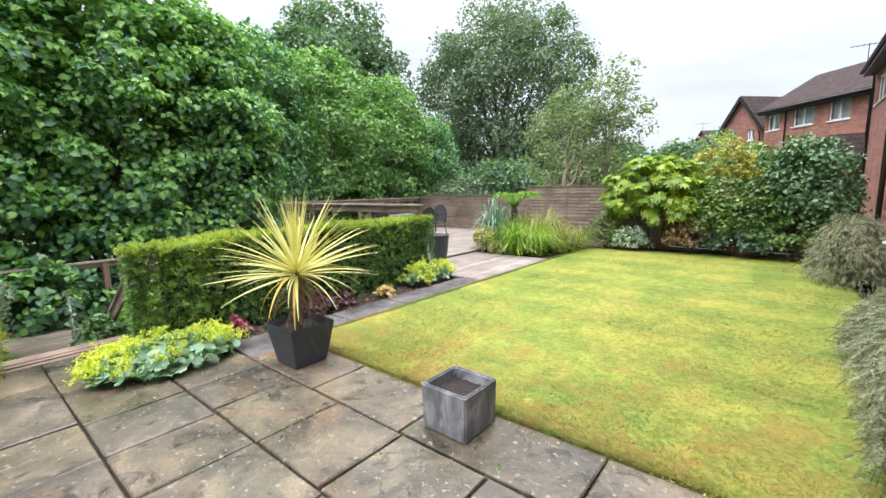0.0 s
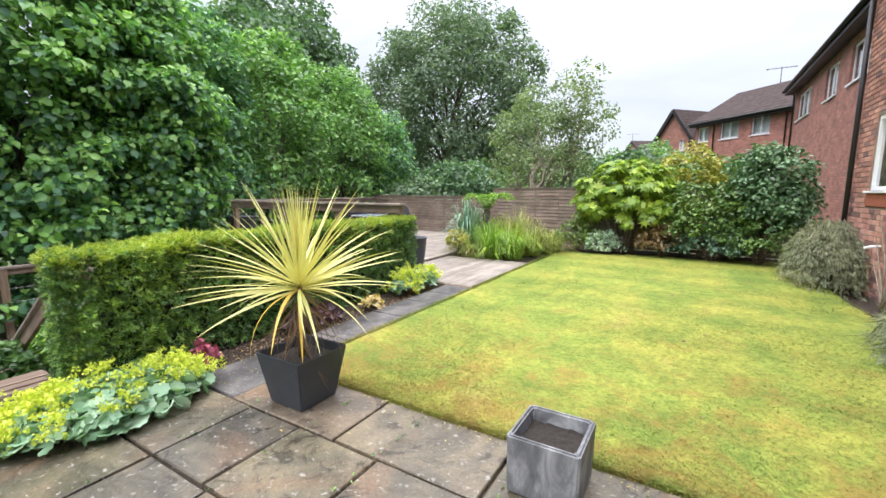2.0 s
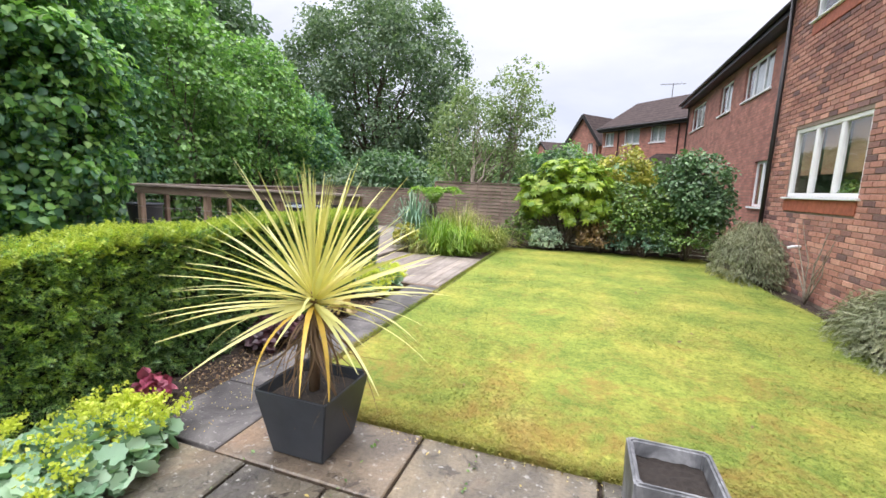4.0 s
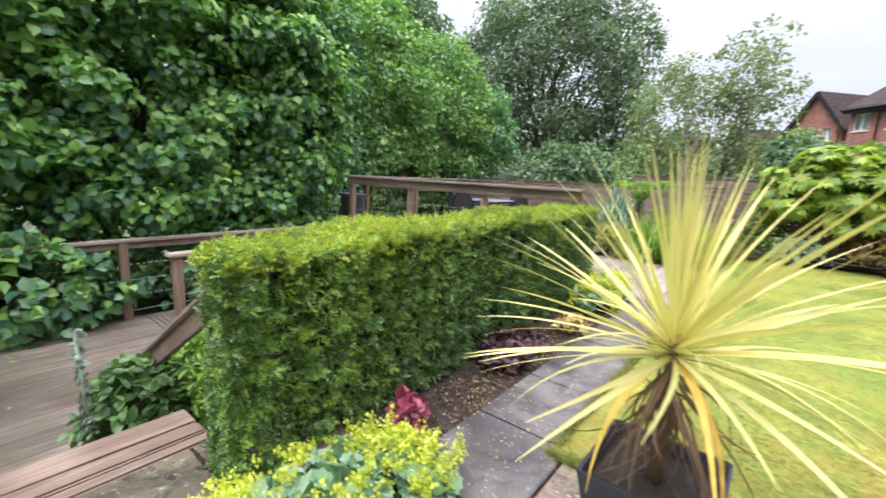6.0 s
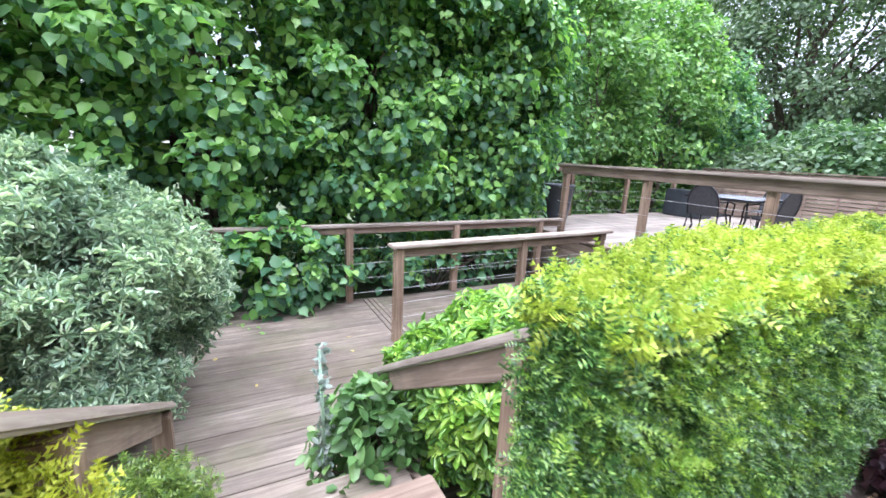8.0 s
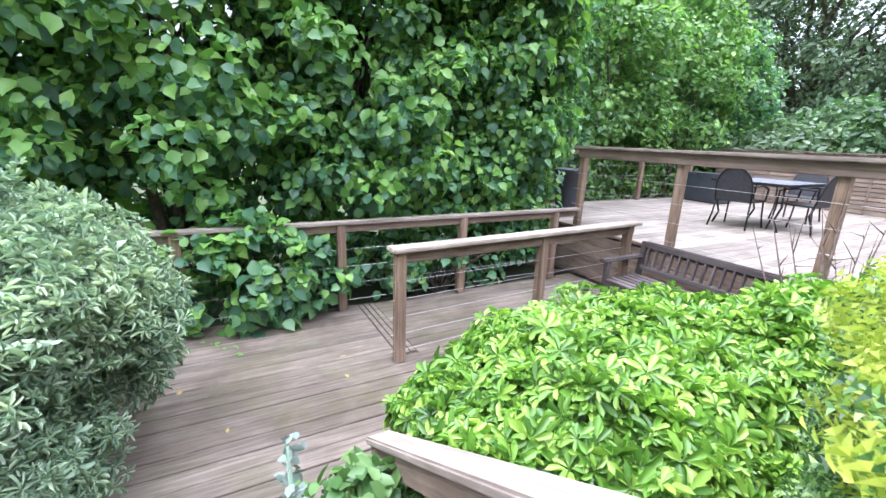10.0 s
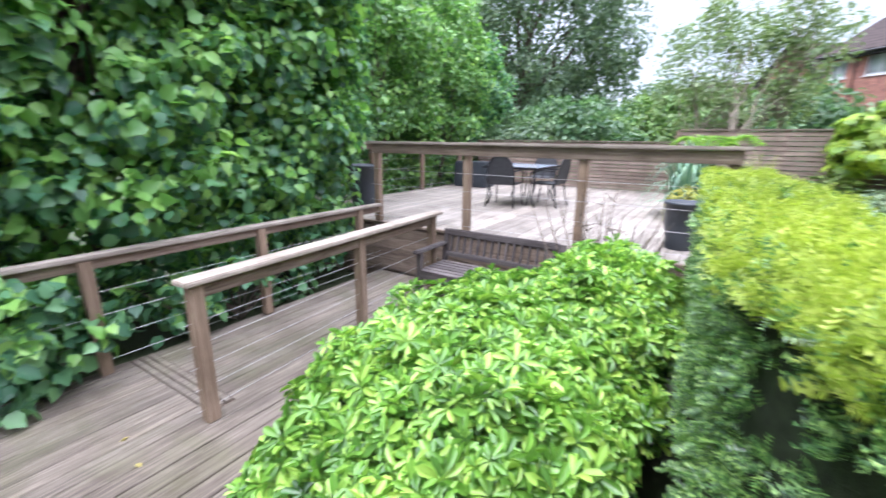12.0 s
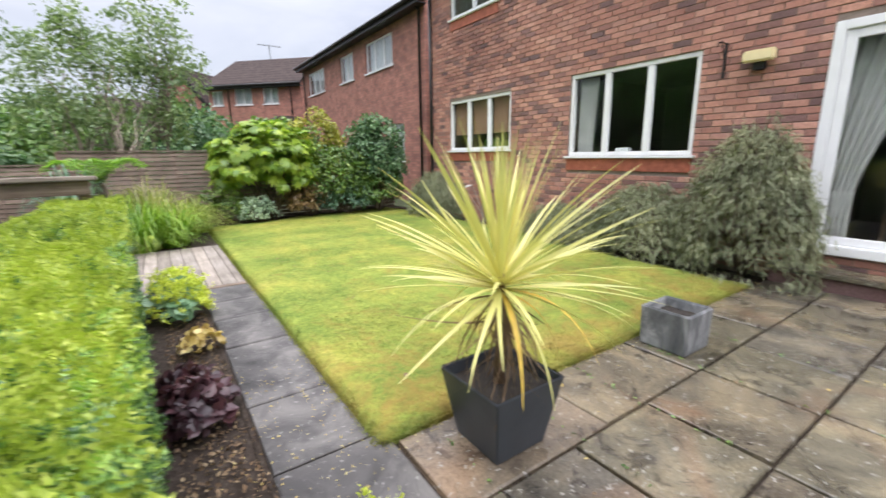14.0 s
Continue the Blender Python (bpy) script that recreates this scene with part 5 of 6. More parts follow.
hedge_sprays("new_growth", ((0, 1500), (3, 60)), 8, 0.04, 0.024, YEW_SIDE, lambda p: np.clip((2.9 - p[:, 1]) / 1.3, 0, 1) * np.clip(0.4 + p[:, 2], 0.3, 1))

# ---- hazels behind the lower deck ----
for i, (x, y, top, rx, ry) in enumerate(((-10.6, -5.2, 7.4, 1.7, 1.8), (-10.5, -2.4, 7.2, 1.45, 1.9), (-10.45, 0.3, 7.0, 1.4, 1.9), (-10.5, 2.6, 6.5, 1.35, 1.7), (-10.6, 4.5, 5.6, 1.35, 1.2))):
    mid = (top - 0.9) / 2
    # the share of lighter leaves also sets how sky-lit each hazel looks
    tree("hazel", (x - 0.3, y, -0.85), (x, y, mid), (rx, ry, (top + 0.9) / 2), 330 if i > 1 else 240, 92, 0.36, 0.115, ROUND, HAZEL if i > 1 else LIME_TREE, "dense multi-stemmed hazel with large rounded leaves", 0.07,
         -0.92, -0.72, HAZEL_BRIGHT, (0.8, 0.8, 0.6, 0.55, 0.45)[i], 5, BARK, 30 + i, 0.55, 0.45, 16, "hazels behind the deck")
# low sprays of hazel over the rail
shrub("hazel_spray", (-9.12, 1.0, -0.15), (0.3, 0.85, 0.55), 54, 26, 0.15, 0.12, ROUND, HAZEL, "low hazel spray hanging over the deck railing", DECK_Z, -0.9, 51, 0.4, 0.3, 0.5, HAZEL_BRIGHT, 0.3)
shrub("hazel_spray", (-9.4, 3.2, -0.1), (0.25, 1.5, 0.45), 46, 24, 0.17, 0.115, ROUND, HAZEL, "low hazel spray behind the railing wires", DECK_Z - 0.1, -0.9, 52, 0.4, 0.3, 0.5, HAZEL_BRIGHT, 0.15)
# trees behind the upper deck
for i, (x, y, top, rx, ry, m) in enumerate(((-12.9, 6.6, 6.2, 1.6, 1.8, HAZEL), (-12.8, 9.2, 6.3, 1.6, 1.9, ALDER), (-13.0, 12.0, 5.9, 1.7, 1.8, ALDER), (-13.2, 14.6, 4.9, 1.8, 1.7, HAZEL))):
    tree("deck_side_tree", (x, y, -0.85), (x, y, (top - 0.7) / 2), (rx, ry, (top + 0.7) / 2), 230, 70, 0.45, 0.14, OVAL, m, "leafy green tree behind the deck railing", 0.08, -0.92, -0.7, HAZEL_BRIGHT, 0.18, 3, BARK, 60 + i, 0.4, 0.35, 14, "trees behind the deck")
# tall trees beyond
tree("tall_willow", (-15.4, 25, -0.85), (-15.2, 25, 6.6), (5.9, 4.2, 6.6), 520, 95, 0.95, 0.2, OVAL, WILLOW, "tall airy grey-green willow", 0.3, -0.85, -0.5, None, 0, 2, BARK, 81, 0.5, 0.6, 26)
tree("tall_tree", (-22, 17, -0.85), (-22, 17, 6.5), (4, 4, 6), 260, 90, 0.95, 0.26, OVAL, BACK_LEAF, "tall dark green tree far behind", 0.3, -0.8, -0.5, None, 0, 1, BARK, 82, 0.5, 0.4, 18)
tree("tall_tree", (-18, 12, -0.85), (-18, 12.3, 5.0), (2.2, 2.4, 4.0), 200, 90, 0.8, 0.24, OVAL, BACK_LEAF, "tall dark green tree far behind", 0.3, -0.8, -0.5, None, 0, 1, BARK, 83, 0.5, 0.4, 18)
tree("small_tree", (-5.2, 12.6, -0.1), (-5.05, 12.6, 2.65), (1.5, 0.9, 1.8), 130, 52, 0.32, 0.085, OVAL, BIRCH, "sparse pale-stemmed small tree over the fence", 0.05, -0.75, 0.5, None, 0, 5, PALE_BARK, 84, 0.6, 0.3, 40)
tree("small_tree", (-3.95, 12.8, -0.1), (-3.9, 12.8, 3.65), (0.8, 0.75, 1.4), 54, 40, 0.32, 0.09, OVAL, BIRCH, "sparse upright small tree over the fence", 0.045, -0.8, 1.0, None, 0, 2, PALE_BARK, 85, 0.6, 0.2, 22)
for i, (x, y, z, rx, rz, m) in enumerate(((-9.5, 16, 0.9, 2.2, 1.7, BACK_LEAF), (-6.8, 19, 1.0, 2.4, 1.9, MID_SHRUB), (-3.2, 17.5, 0.8, 2.3, 1.9, BACK_LEAF), (-0.8, 15.5, 0.6, 1.6, 1.7, MID_SHRUB), (-8.8, 26, 1.5, 3.5, 2.6, BACK_LEAF), (-3.8, 28, 1.4, 3.2, 2.8, ALDER), (-10.5, 14.2, 0.4, 1.6, 1.35, WILLOW))):
    shrub("garden_bush", (x, y, z), (rx, rx * 0.8, rz), 110, 70, 0.5, 0.17, OVAL, m, "leafy green bush in the garden beyond", -0.2, -0.3, 90 + i, group="bushes beyond the fence")
# distant woodland ridge
g = np.random.default_rng(5)
wp, wo_ = [], []
for i in range(46):
    a = radians(62 + 78 * i / 45)
    d = g.uniform(85, 120)
    c = (d * math.cos(a) - 4, d * math.sin(a), g.uniform(1, 4))
    p, o, _ = clumps(g, c, (7, 7, g.uniform(5, 8)), 34, 26, 1.7, -0.2)
    wp.append(p)
    wo_.append(o)
tagged(leaf_cloud("distant_woods", np.concatenate(wp), np.concatenate(wo_), 1.0, OVAL, BACK_LEAF, None, 0.2, 0.6, gen=g), label="distant green wooded ridge", category="woods", kind="stuff")

# ---- shrubs at the deck and steps ----
shrub("mexican_orange_bush", (-6.1, 2.75, -0.17), (0.85, 1.35, 0.43), 260, 20, 0.15, 0.08, WHORL, CHOISYA_LOW, "glossy bright green rounded evergreen bush", DECK_Z, -0.35, 101, 0.0, 0.3, 0.5, CHOISYA, 0.8, 0.02)
shrub("mexican_orange_bush", (-5.72, 1.95, -0.12), (0.5, 0.6, 0.42), 110, 18, 0.12, 0.08, WHORL, CHOISYA_LOW, "glossy green bush under the handrail", DECK_Z, -0.5, 102, 0.0, 0.3, 0.5, CHOISYA, 0.75, 0.015)
shrub("mexican_orange_bush", (-5.68, 3.8, -0.02), (0.52, 0.85, 0.44), 190, 20, 0.14, 0.08, WHORL, CHOISYA_LOW, "glossy bright green bush between hedge and bench", DECK_Z, -0.35, 107, 0.0, 0.3, 0.5, CHOISYA, 0.8, 0.02)
shrub("buddleia", (-7.35, -0.75, 0.18), (0.92, 1.08, 0.92), 360, 52, 0.2, 0.06, SILVER_WHORL, BUDD, "silvery grey-green leafy bush over the deck", DECK_Z, -0.75, 103, 0.1, 0.5, 0.7, None, 0.3, 0.02)
shrub("golden_conifer", (-4.95, -0.06, 0.3), (0.27, 0.27, 0.5), 270, 70, 0.09, 0.055, NEEDLES, GREEN_CONIFER, "golden yellow feathery conifer beside the steps", -0.045, -0.6, 104, -0.2, 0.3, 0.7, GOLD, 0.9)
shrub("dwarf_conifer", (-5.72, 0.12, -0.25), (0.26, 0.24, 0.3), 70, 40, 0.07, 0.06, NEEDLES, GREEN_CONIFER, "small green dwarf conifer beside the steps", DECK_Z, -0.3, 105, -0.1)
shrub("nettle_clump", (-5.86, 1.1, -0.28), (0.3, 0.24, 0.36), 80, 14, 0.09, 0.075, OVAL, NETTLE, "leafy green weeds growing through the steps", DECK_Z, -0.4, 106, 0.3)
sp = empty("silver_spire", (-5.79, 0.86, -0.4), label="pale silvery woolly flower spire by the steps", category="plant")
fix(tubes("stem", [[((-5.79, 0.86, -0.4), 0.01), ((-5.81, 0.85, 0.0), 0.01), ((-5.83, 0.84, 0.38), 0.006)]], BUDD, sp))
gs = np.random.default_rng(8)
zz = gs.uniform(-0.3, 0.4, 150)
pp = np.stack([-5.8 - 0.05 * (zz + 0.3) + gs.normal(0, 0.016, 150), 0.85 + gs.normal(0, 0.016, 150), zz], 1)
SILVER = leaf_mat("silver_leaf", (0.17, 0.22, 0.19), (0.26, 0.31, 0.27), (0.36, 0.4, 0.36), 0.1, 0.9)
fix(leaf_cloud("leaves", pp, sphere_dirs(150, gs), 0.036, OVAL, SILVER, sp, 0.1, 0.6, gen=gs))
bs = empty("bare_shrub", (-5.95, 4.9, DECK_Z), label="thin bare-branched shrub beside the bench", category="shrub")
gb = np.random.default_rng(9)
tw = []
root_b = np.array([-5.95, 4.9, DECK_Z])
for i in range(24):
    a, h = gb.uniform(0, 6.28), gb.uniform(0.85, 1.55)
    q = root_b + np.array([0.8 * math.cos(a) * gb.random(), 0.35 * math.sin(a), h])
    m1 = root_b * 0.5 + q * 0.5 + gb.normal(0, 0.05, 3)
    tw.append([(tuple(root_b), 0.014), (tuple(m1), 0.009), (tuple(q), 0.003)])
    for _ in range(3):
        s0 = m1 + (q - m1) * gb.uniform(0.1, 0.9)
        tw.append([(tuple(s0), 0.005), (tuple(s0 + gb.normal(0, 0.1, 3) + np.array([0, 0, 0.12])), 0.002)])
fix(tubes("branch_tangle", tw, BARK, bs, 5))

# ---- ivy litter on the deck ----
gl_ = np.random.default_rng(300)
for i in range(16):
    x, y = (-8.8 + 0.035 * i + gl_.normal(0, 0.03), 0.5 + 0.03 * i + gl_.normal(0, 0.02)) if i < 11 else (gl_.uniform(-8.5, -6.8), gl_.uniform(0.3, 1.6))
    tagged(leaf_cloud("fallen_leaf", np.array([[x, y, DECK_Z + 0.008]]), np.array([[0, 0, 1.0]]), 0.055, OVAL, HAZEL_BRIGHT if i < 11 else AMBER_HEU, None, 0, 0.2, gen=gl_), label="small fallen leaf lying on deck boards", category="leaf", group="fallen leaves")

# ---- bench against the upper deck ----
bench = empty("garden_bench", (-7.05, 4.85, DECK_Z), label="dark weathered slatted wooden garden bench", category="bench")
bx0, bx1 = -7.87, -6.37
for x in (bx0, bx1):
    wpart("leg", bevel_box(x - 0.03, x + 0.03, 4.53, 4.59, DECK_Z, -0.03, 0.006), BENCH, bench)
    wpart("leg", beam((x, 5.06, DECK_Z), (x, 5.17, 0.16), 0.06, 0.06, 0.006), BENCH, bench)
    wpart("armrest", bevel_box(x - 0.045, x + 0.045, 4.46, 5.12, -0.03, 0.01, 0.014), BENCH, bench)
    wpart("side_rail", bevel_box(x - 0.02, x + 0.02, 4.59, 5.07, DECK_Z + 0.33, DECK_Z + 0.4, 0.006), BENCH, bench)
wpart("seat_rail", bevel_box(bx0, bx1, 4.535, 4.57, DECK_Z + 0.32, DECK_Z + 0.4, 0.006), BENCH_X, bench)
for k in range(6):
    wpart("seat_slat", bevel_box(bx0, bx1, 4.53 + k * 0.092, 4.605 + k * 0.092, DECK_Z + 0.402, DECK_Z + 0.425, 0.006), BENCH_X, bench)
wpart("top_rail", bevel_box(bx0 + 0.03, bx1 - 0.03, 5.13, 5.18, 0.09, 0.17, 0.012), BENCH_X, bench)
wpart("bottom_rail", bevel_box(bx0 + 0.03, bx1 - 0.03, 5.07, 5.11, DECK_Z + 0.48, DECK_Z + 0.54, 0.008), BENCH_X, bench)
for k in range(15):
    x = bx0 + 0.09 + k * (bx1 - bx0 - 0.18) / 14
    wpart("back_slat", beam((x, 5.095, DECK_Z + 0.52), (x, 5.155, 0.11), 0.05, 0.018, 0.004), BENCH, bench)

# ---- table and chairs on the upper deck ----
table = empty("patio_table", (-8.3, 8.55, UP_Z), label="grey glass-topped black metal patio table", category="table")
wpart("tabletop", bevel_box(-8.8, -7.75, 7.95, 9.25, 0.775, 0.79, 0.006), TABLE_GLASS, table, "grey reflective top")
for a, b in (((-8.82, 7.93), (-7.73, 7.93)), ((-8.82, 9.27), (-7.73, 9.27)), ((-8.82, 7.93), (-8.82, 9.27)), ((-7.73, 7.93), (-7.73, 9.27))):
    wpart("edge_rail", beam((*a, 0.775), (*b, 0.775), 0.03, 0.04, 0.008), IRON, table)
for x, y in ((-8.72, 8.05), (-7.83, 8.05), (-8.72, 9.15), (-7.83, 9.15)):
    s = 1 if x > -8.3 else -1
    fix(tubes("leg", [[((x, y, 0.76), 0.016), ((x + s * 0.02, y, 0.45), 0.016), ((x - s * 0.04, y, 0.25), 0.016), ((x + s * 0.03, y, UP_Z), 0.018)]], IRON, table, 8))


def patio_chair(x, y, turn):
    e = empty("patio_chair", (x, y, UP_Z), label="black metal patio chair with arched mesh back", category="chair", group="chairs at the table")
    for sx in (-1, 1):
        tubes("leg", [[((sx * 0.24, 0.24, 0.42), 0.013), ((sx * 0.25, 0.26, 0.2), 0.013), ((sx * 0.27, 0.3, 0), 0.014)]], IRON, e, 7)
        tubes("leg", [[((sx * 0.24, -0.22, 0.42), 0.013), ((sx * 0.25, -0.25, 0.2), 0.013), ((sx * 0.27, -0.3, 0), 0.014)]], IRON, e, 7)
        tubes("armrest", [[((sx * 0.25, -0.24, 0.66), 0.014), ((sx * 0.28, 0.0, 0.67), 0.014), ((sx * 0.28, 0.22, 0.62), 0.014), ((sx * 0.26, 0.24, 0.42), 0.013)]], IRON, e, 7)
    part("seat", bevel_box(-0.25, 0.25, -0.24, 0.26, 0.41, 0.435, 0.01), WICKER, e)
    arch = [((0.25 * math.cos(a), -0.25 - 0.1 * (0.4 + 0.6 * math.sin(a)), 0.62 + 0.32 * math.sin(a)), 0.014) for a in [math.pi * i / 12 for i in range(13)]]
    arch = [((0.25, -0.24, 0.42), 0.014)] + arch + [((-0.25, -0.24, 0.42), 0.014)]
    tubes("back_frame", [arch], IRON, e, 7)
    v = [(0, -0.27, 0.55)] + [p for p, r in arch]
    v2 = [(a, b + 0.012, c) for a, b, c in v]
    n = len(v)
    f = [(0, i, i + 1) for i in range(1, n - 1)] + [(0, n - 1, 1)]
    f2 = [tuple(n + i for i in reversed(q)) for q in f]
    mesh_ob("backrest", v + v2, f + f2, WICKER, e)
    e.rotation_euler = (0, 0, turn)
    return e


patio_chair(-8.35, 7.95, 0.1)
patio_chair(-7.72, 8.5, 1.5)
patio_chair(-8.3, 9.75, 3.2)
tagged(part("storage_chest", bevel_box(-10.95, -10.0, 10.4, 10.95, UP_Z, 0.72, 0.03), ANTHRACITE), label="dark grey storage chest on the deck", category="chest")


def round_pot(x, y, z, r, h, label):
    prof = [(r * 0.7, 0), (r * 0.9, h * 0.5), (r, h * 0.94), (r * 1.06, h * 0.95), (r * 1.06, h), (r * 0.94, h), (r * 0.9, h * 0.86), (0.001, h * 0.85)]
    v, f = [], []
    n = 28
    for rr, zz in prof:
        for i in range(n):
            a = 2 * math.pi * i / n
            v.append((x + rr * math.cos(a), y + rr * math.sin(a), z + zz))
    for j in range(len(prof) - 1):
        for i in range(n):
            f.append((j * n + i, j * n + (i + 1) % n, (j + 1) * n + (i + 1) % n, (j + 1) * n + i))
    return tagged(mesh_ob("garden_pot", v, f, ANTHRACITE, None, "", True), label=label, category="pot")


round_pot(-10.35, 6.3, UP_Z, 0.3, 0.75, "tall dark grey planter at deck edge")
round_pot(-5.34, 6.42, 0.012, 0.21, 0.57, "dark grey round pot on the boardwalk")
# ---- square planters ----


def square_planter(name, x, y, w0, w1, h, wall, mat, label, soil_drop=0.05, lip=0.0):
    e = empty(name, (x, y, 0.0), label=label, category="planter")
    bm = bmesh.new()
    rings = []
    for w, z in ((w0, 0.004), (w1, h), (w1 - wall, h), (w1 - wall - (w1 - w0) * soil_drop / h - 0.01, h - soil_drop)):
        rings.append([bm.verts.new((sx * w / 2, sy * w / 2, z)) for sx, sy in ((-1, -1), (1, -1), (1, 1), (-1, 1))])
    for a, b in zip(rings, rings[1:]):
        for i in range(4):
            bm.faces.new((a[i], a[(i + 1) % 4], b[(i + 1) % 4], b[i]))
    bm.faces.new(list(reversed(rings[0])))
    bmesh.ops.bevel(bm, geom=[ed for ed in bm.edges if len(ed.link_faces) == 2], offset=0.006 if wall < 0.04 else 0.009, segments=2, affect="EDGES", clamp_overlap=True)
    part("shell", bm, mat, e)
    ws = (w1 - wall - (w1 - w0) * soil_drop / h) / 2 - 0.006
    n = 14
    v = [(-ws + 2 * ws * i / n, -ws + 2 * ws * j / n, h - soil_drop + 0.012 * noise.noise((i * 0.9, j * 0.9, x))) for j in range(n + 1) for i in range(n + 1)]
    f = [(j * (n + 1) + i, j * (n + 1) + i + 1, (j + 1) * (n + 1) + i + 1, (j + 1) * (n + 1) + i) for j in range(n) for i in range(n)]
    mesh_ob("compost", v, f, COMPOST, e, "dark compost", True)
    return e


cube = square_planter("cube_planter", -1.465, 1.98, 0.325, 0.34, 0.297, 0.05, LEAD, "mottled grey square stone planter with bare compost", 0.07)
pot = square_planter("tapered_planter", -3.175, 1.945, 0.3, 0.42, 0.362, 0.022, ANTHRACITE, "tapered square dark grey planter on the patio", 0.06)

# ---- cordyline ----
cord = empty("cordyline", (-3.18, 1.95, 0.3), label="yellow variegated cordyline palm with brown dead leaves", category="palm")
tubes("stem", [[((0, 0, 0), 0.03), ((0.005, 0.0, 0.2), 0.026), ((0, 0.0, 0.42), 0.022), ((0, 0, 0.55), 0.016)]], CORDY_DEAD, cord, 8)


def strap(length, w, bend, name, mat, fold=0.25):
    n = 9
    v, f = [], []
    for i in range(n + 1):
        u = i / n
        x = length * (u - 0.16 * bend * u ** 3)
        z = -bend * length * 0.55 * u ** 2.4
        ww = w * (0.35 + 1.9 * u) * (1 - u) ** 0.55 if u < 0.3 else w * (1.02 * (1 - u) ** 0.75)
        ww = max(ww, 0.0006)
        v += [(x, -ww, z + fold * ww), (x, 0, z), (x, ww, z + fold * ww)]
    for i in range(n):
        a = i * 3
        f += [(a, a + 1, a + 4, a + 3), (a + 1, a + 2, a + 5, a + 4)]
    me = bpy.data.meshes.new(name)
    me.from_pydata(v, [], f)
    me.materials.append(mat)
    me.shade_smooth()
    return me


gc = np.random.default_rng(17)
straps = [strap(L, w, b, "leaf", CORDY) for L, w, b in ((0.7, 0.0135, 0.08), (0.67, 0.015, 0.22), (0.64, 0.0145, 0.42), (0.69, 0.013, 0.3), (0.58, 0.0145, 0.7), (0.52, 0.015, 1.0))]
N_LEAF = 124
for i in range(N_LEAF):
    u = (i + 0.5) / N_LEAF
    elev = (89 - 16 * u / 0.26 if u < 0.26 else 66 - 70 * ((u - 0.26) / 0.74) ** 0.85) + gc.normal(0, 4)
    az = i * 137.508 + gc.normal(0, 9)
    kind = 0 if u < 0.3 else (int(gc.integers(0, 2)) if u < 0.5 else int(gc.choice([1, 1, 3, 3])) if u < 0.82 else int(gc.choice([1, 2, 2, 3, 4])))
    ob = new("leaf", straps[kind])
    ob.parent = cord
    s = gc.uniform(0.8, 1.0) if u < 0.26 else gc.uniform(0.98, 1.16)
    ob.matrix_local = Matrix.Translation((0, 0, 0.53 - 0.07 * u)) @ Euler((gc.normal(0, 0.5), radians(-elev), radians(az)), "XYZ").to_matrix().to_4x4() @ Matrix.Diagonal((s, s, s, 1))
gold = strap(0.5, 0.019, 1.2, "leaf", CORDY_GOLD)
for az, el in ((-62, 8), (-115, -12), (-40, -20)):
    ob = new("golden_leaf", gold)
    ob.parent = cord
    ob["label"] = "orange-yellow dying leaf"
    ob.matrix_local = Matrix.Translation((0, 0, 0.46)) @ Euler((0, radians(-el), radians(az)), "XYZ").to_matrix().to_4x4()
dead = [strap(0.48, 0.008, 1.6, "dead_leaf", CORDY_DEAD), strap(0.36, 0.007, 1.5, "dead_leaf", CORDY_DEAD)]
for i in range(64):
    ob = new("dead_leaf", dead[i % 2])
    ob.parent = cord
    s = gc.uniform(0.75, 1.12)
    ob.matrix_local = Matrix.Translation((0, 0, 0.45 - 0.13 * gc.random())) @ Euler((gc.normal(0, 0.9), radians(40 + gc.uniform(-28, 30)), radians(gc.uniform(0, 360))), "XYZ").to_matrix().to_4x4() @ Matrix.Diagonal((s, s, s, 1))


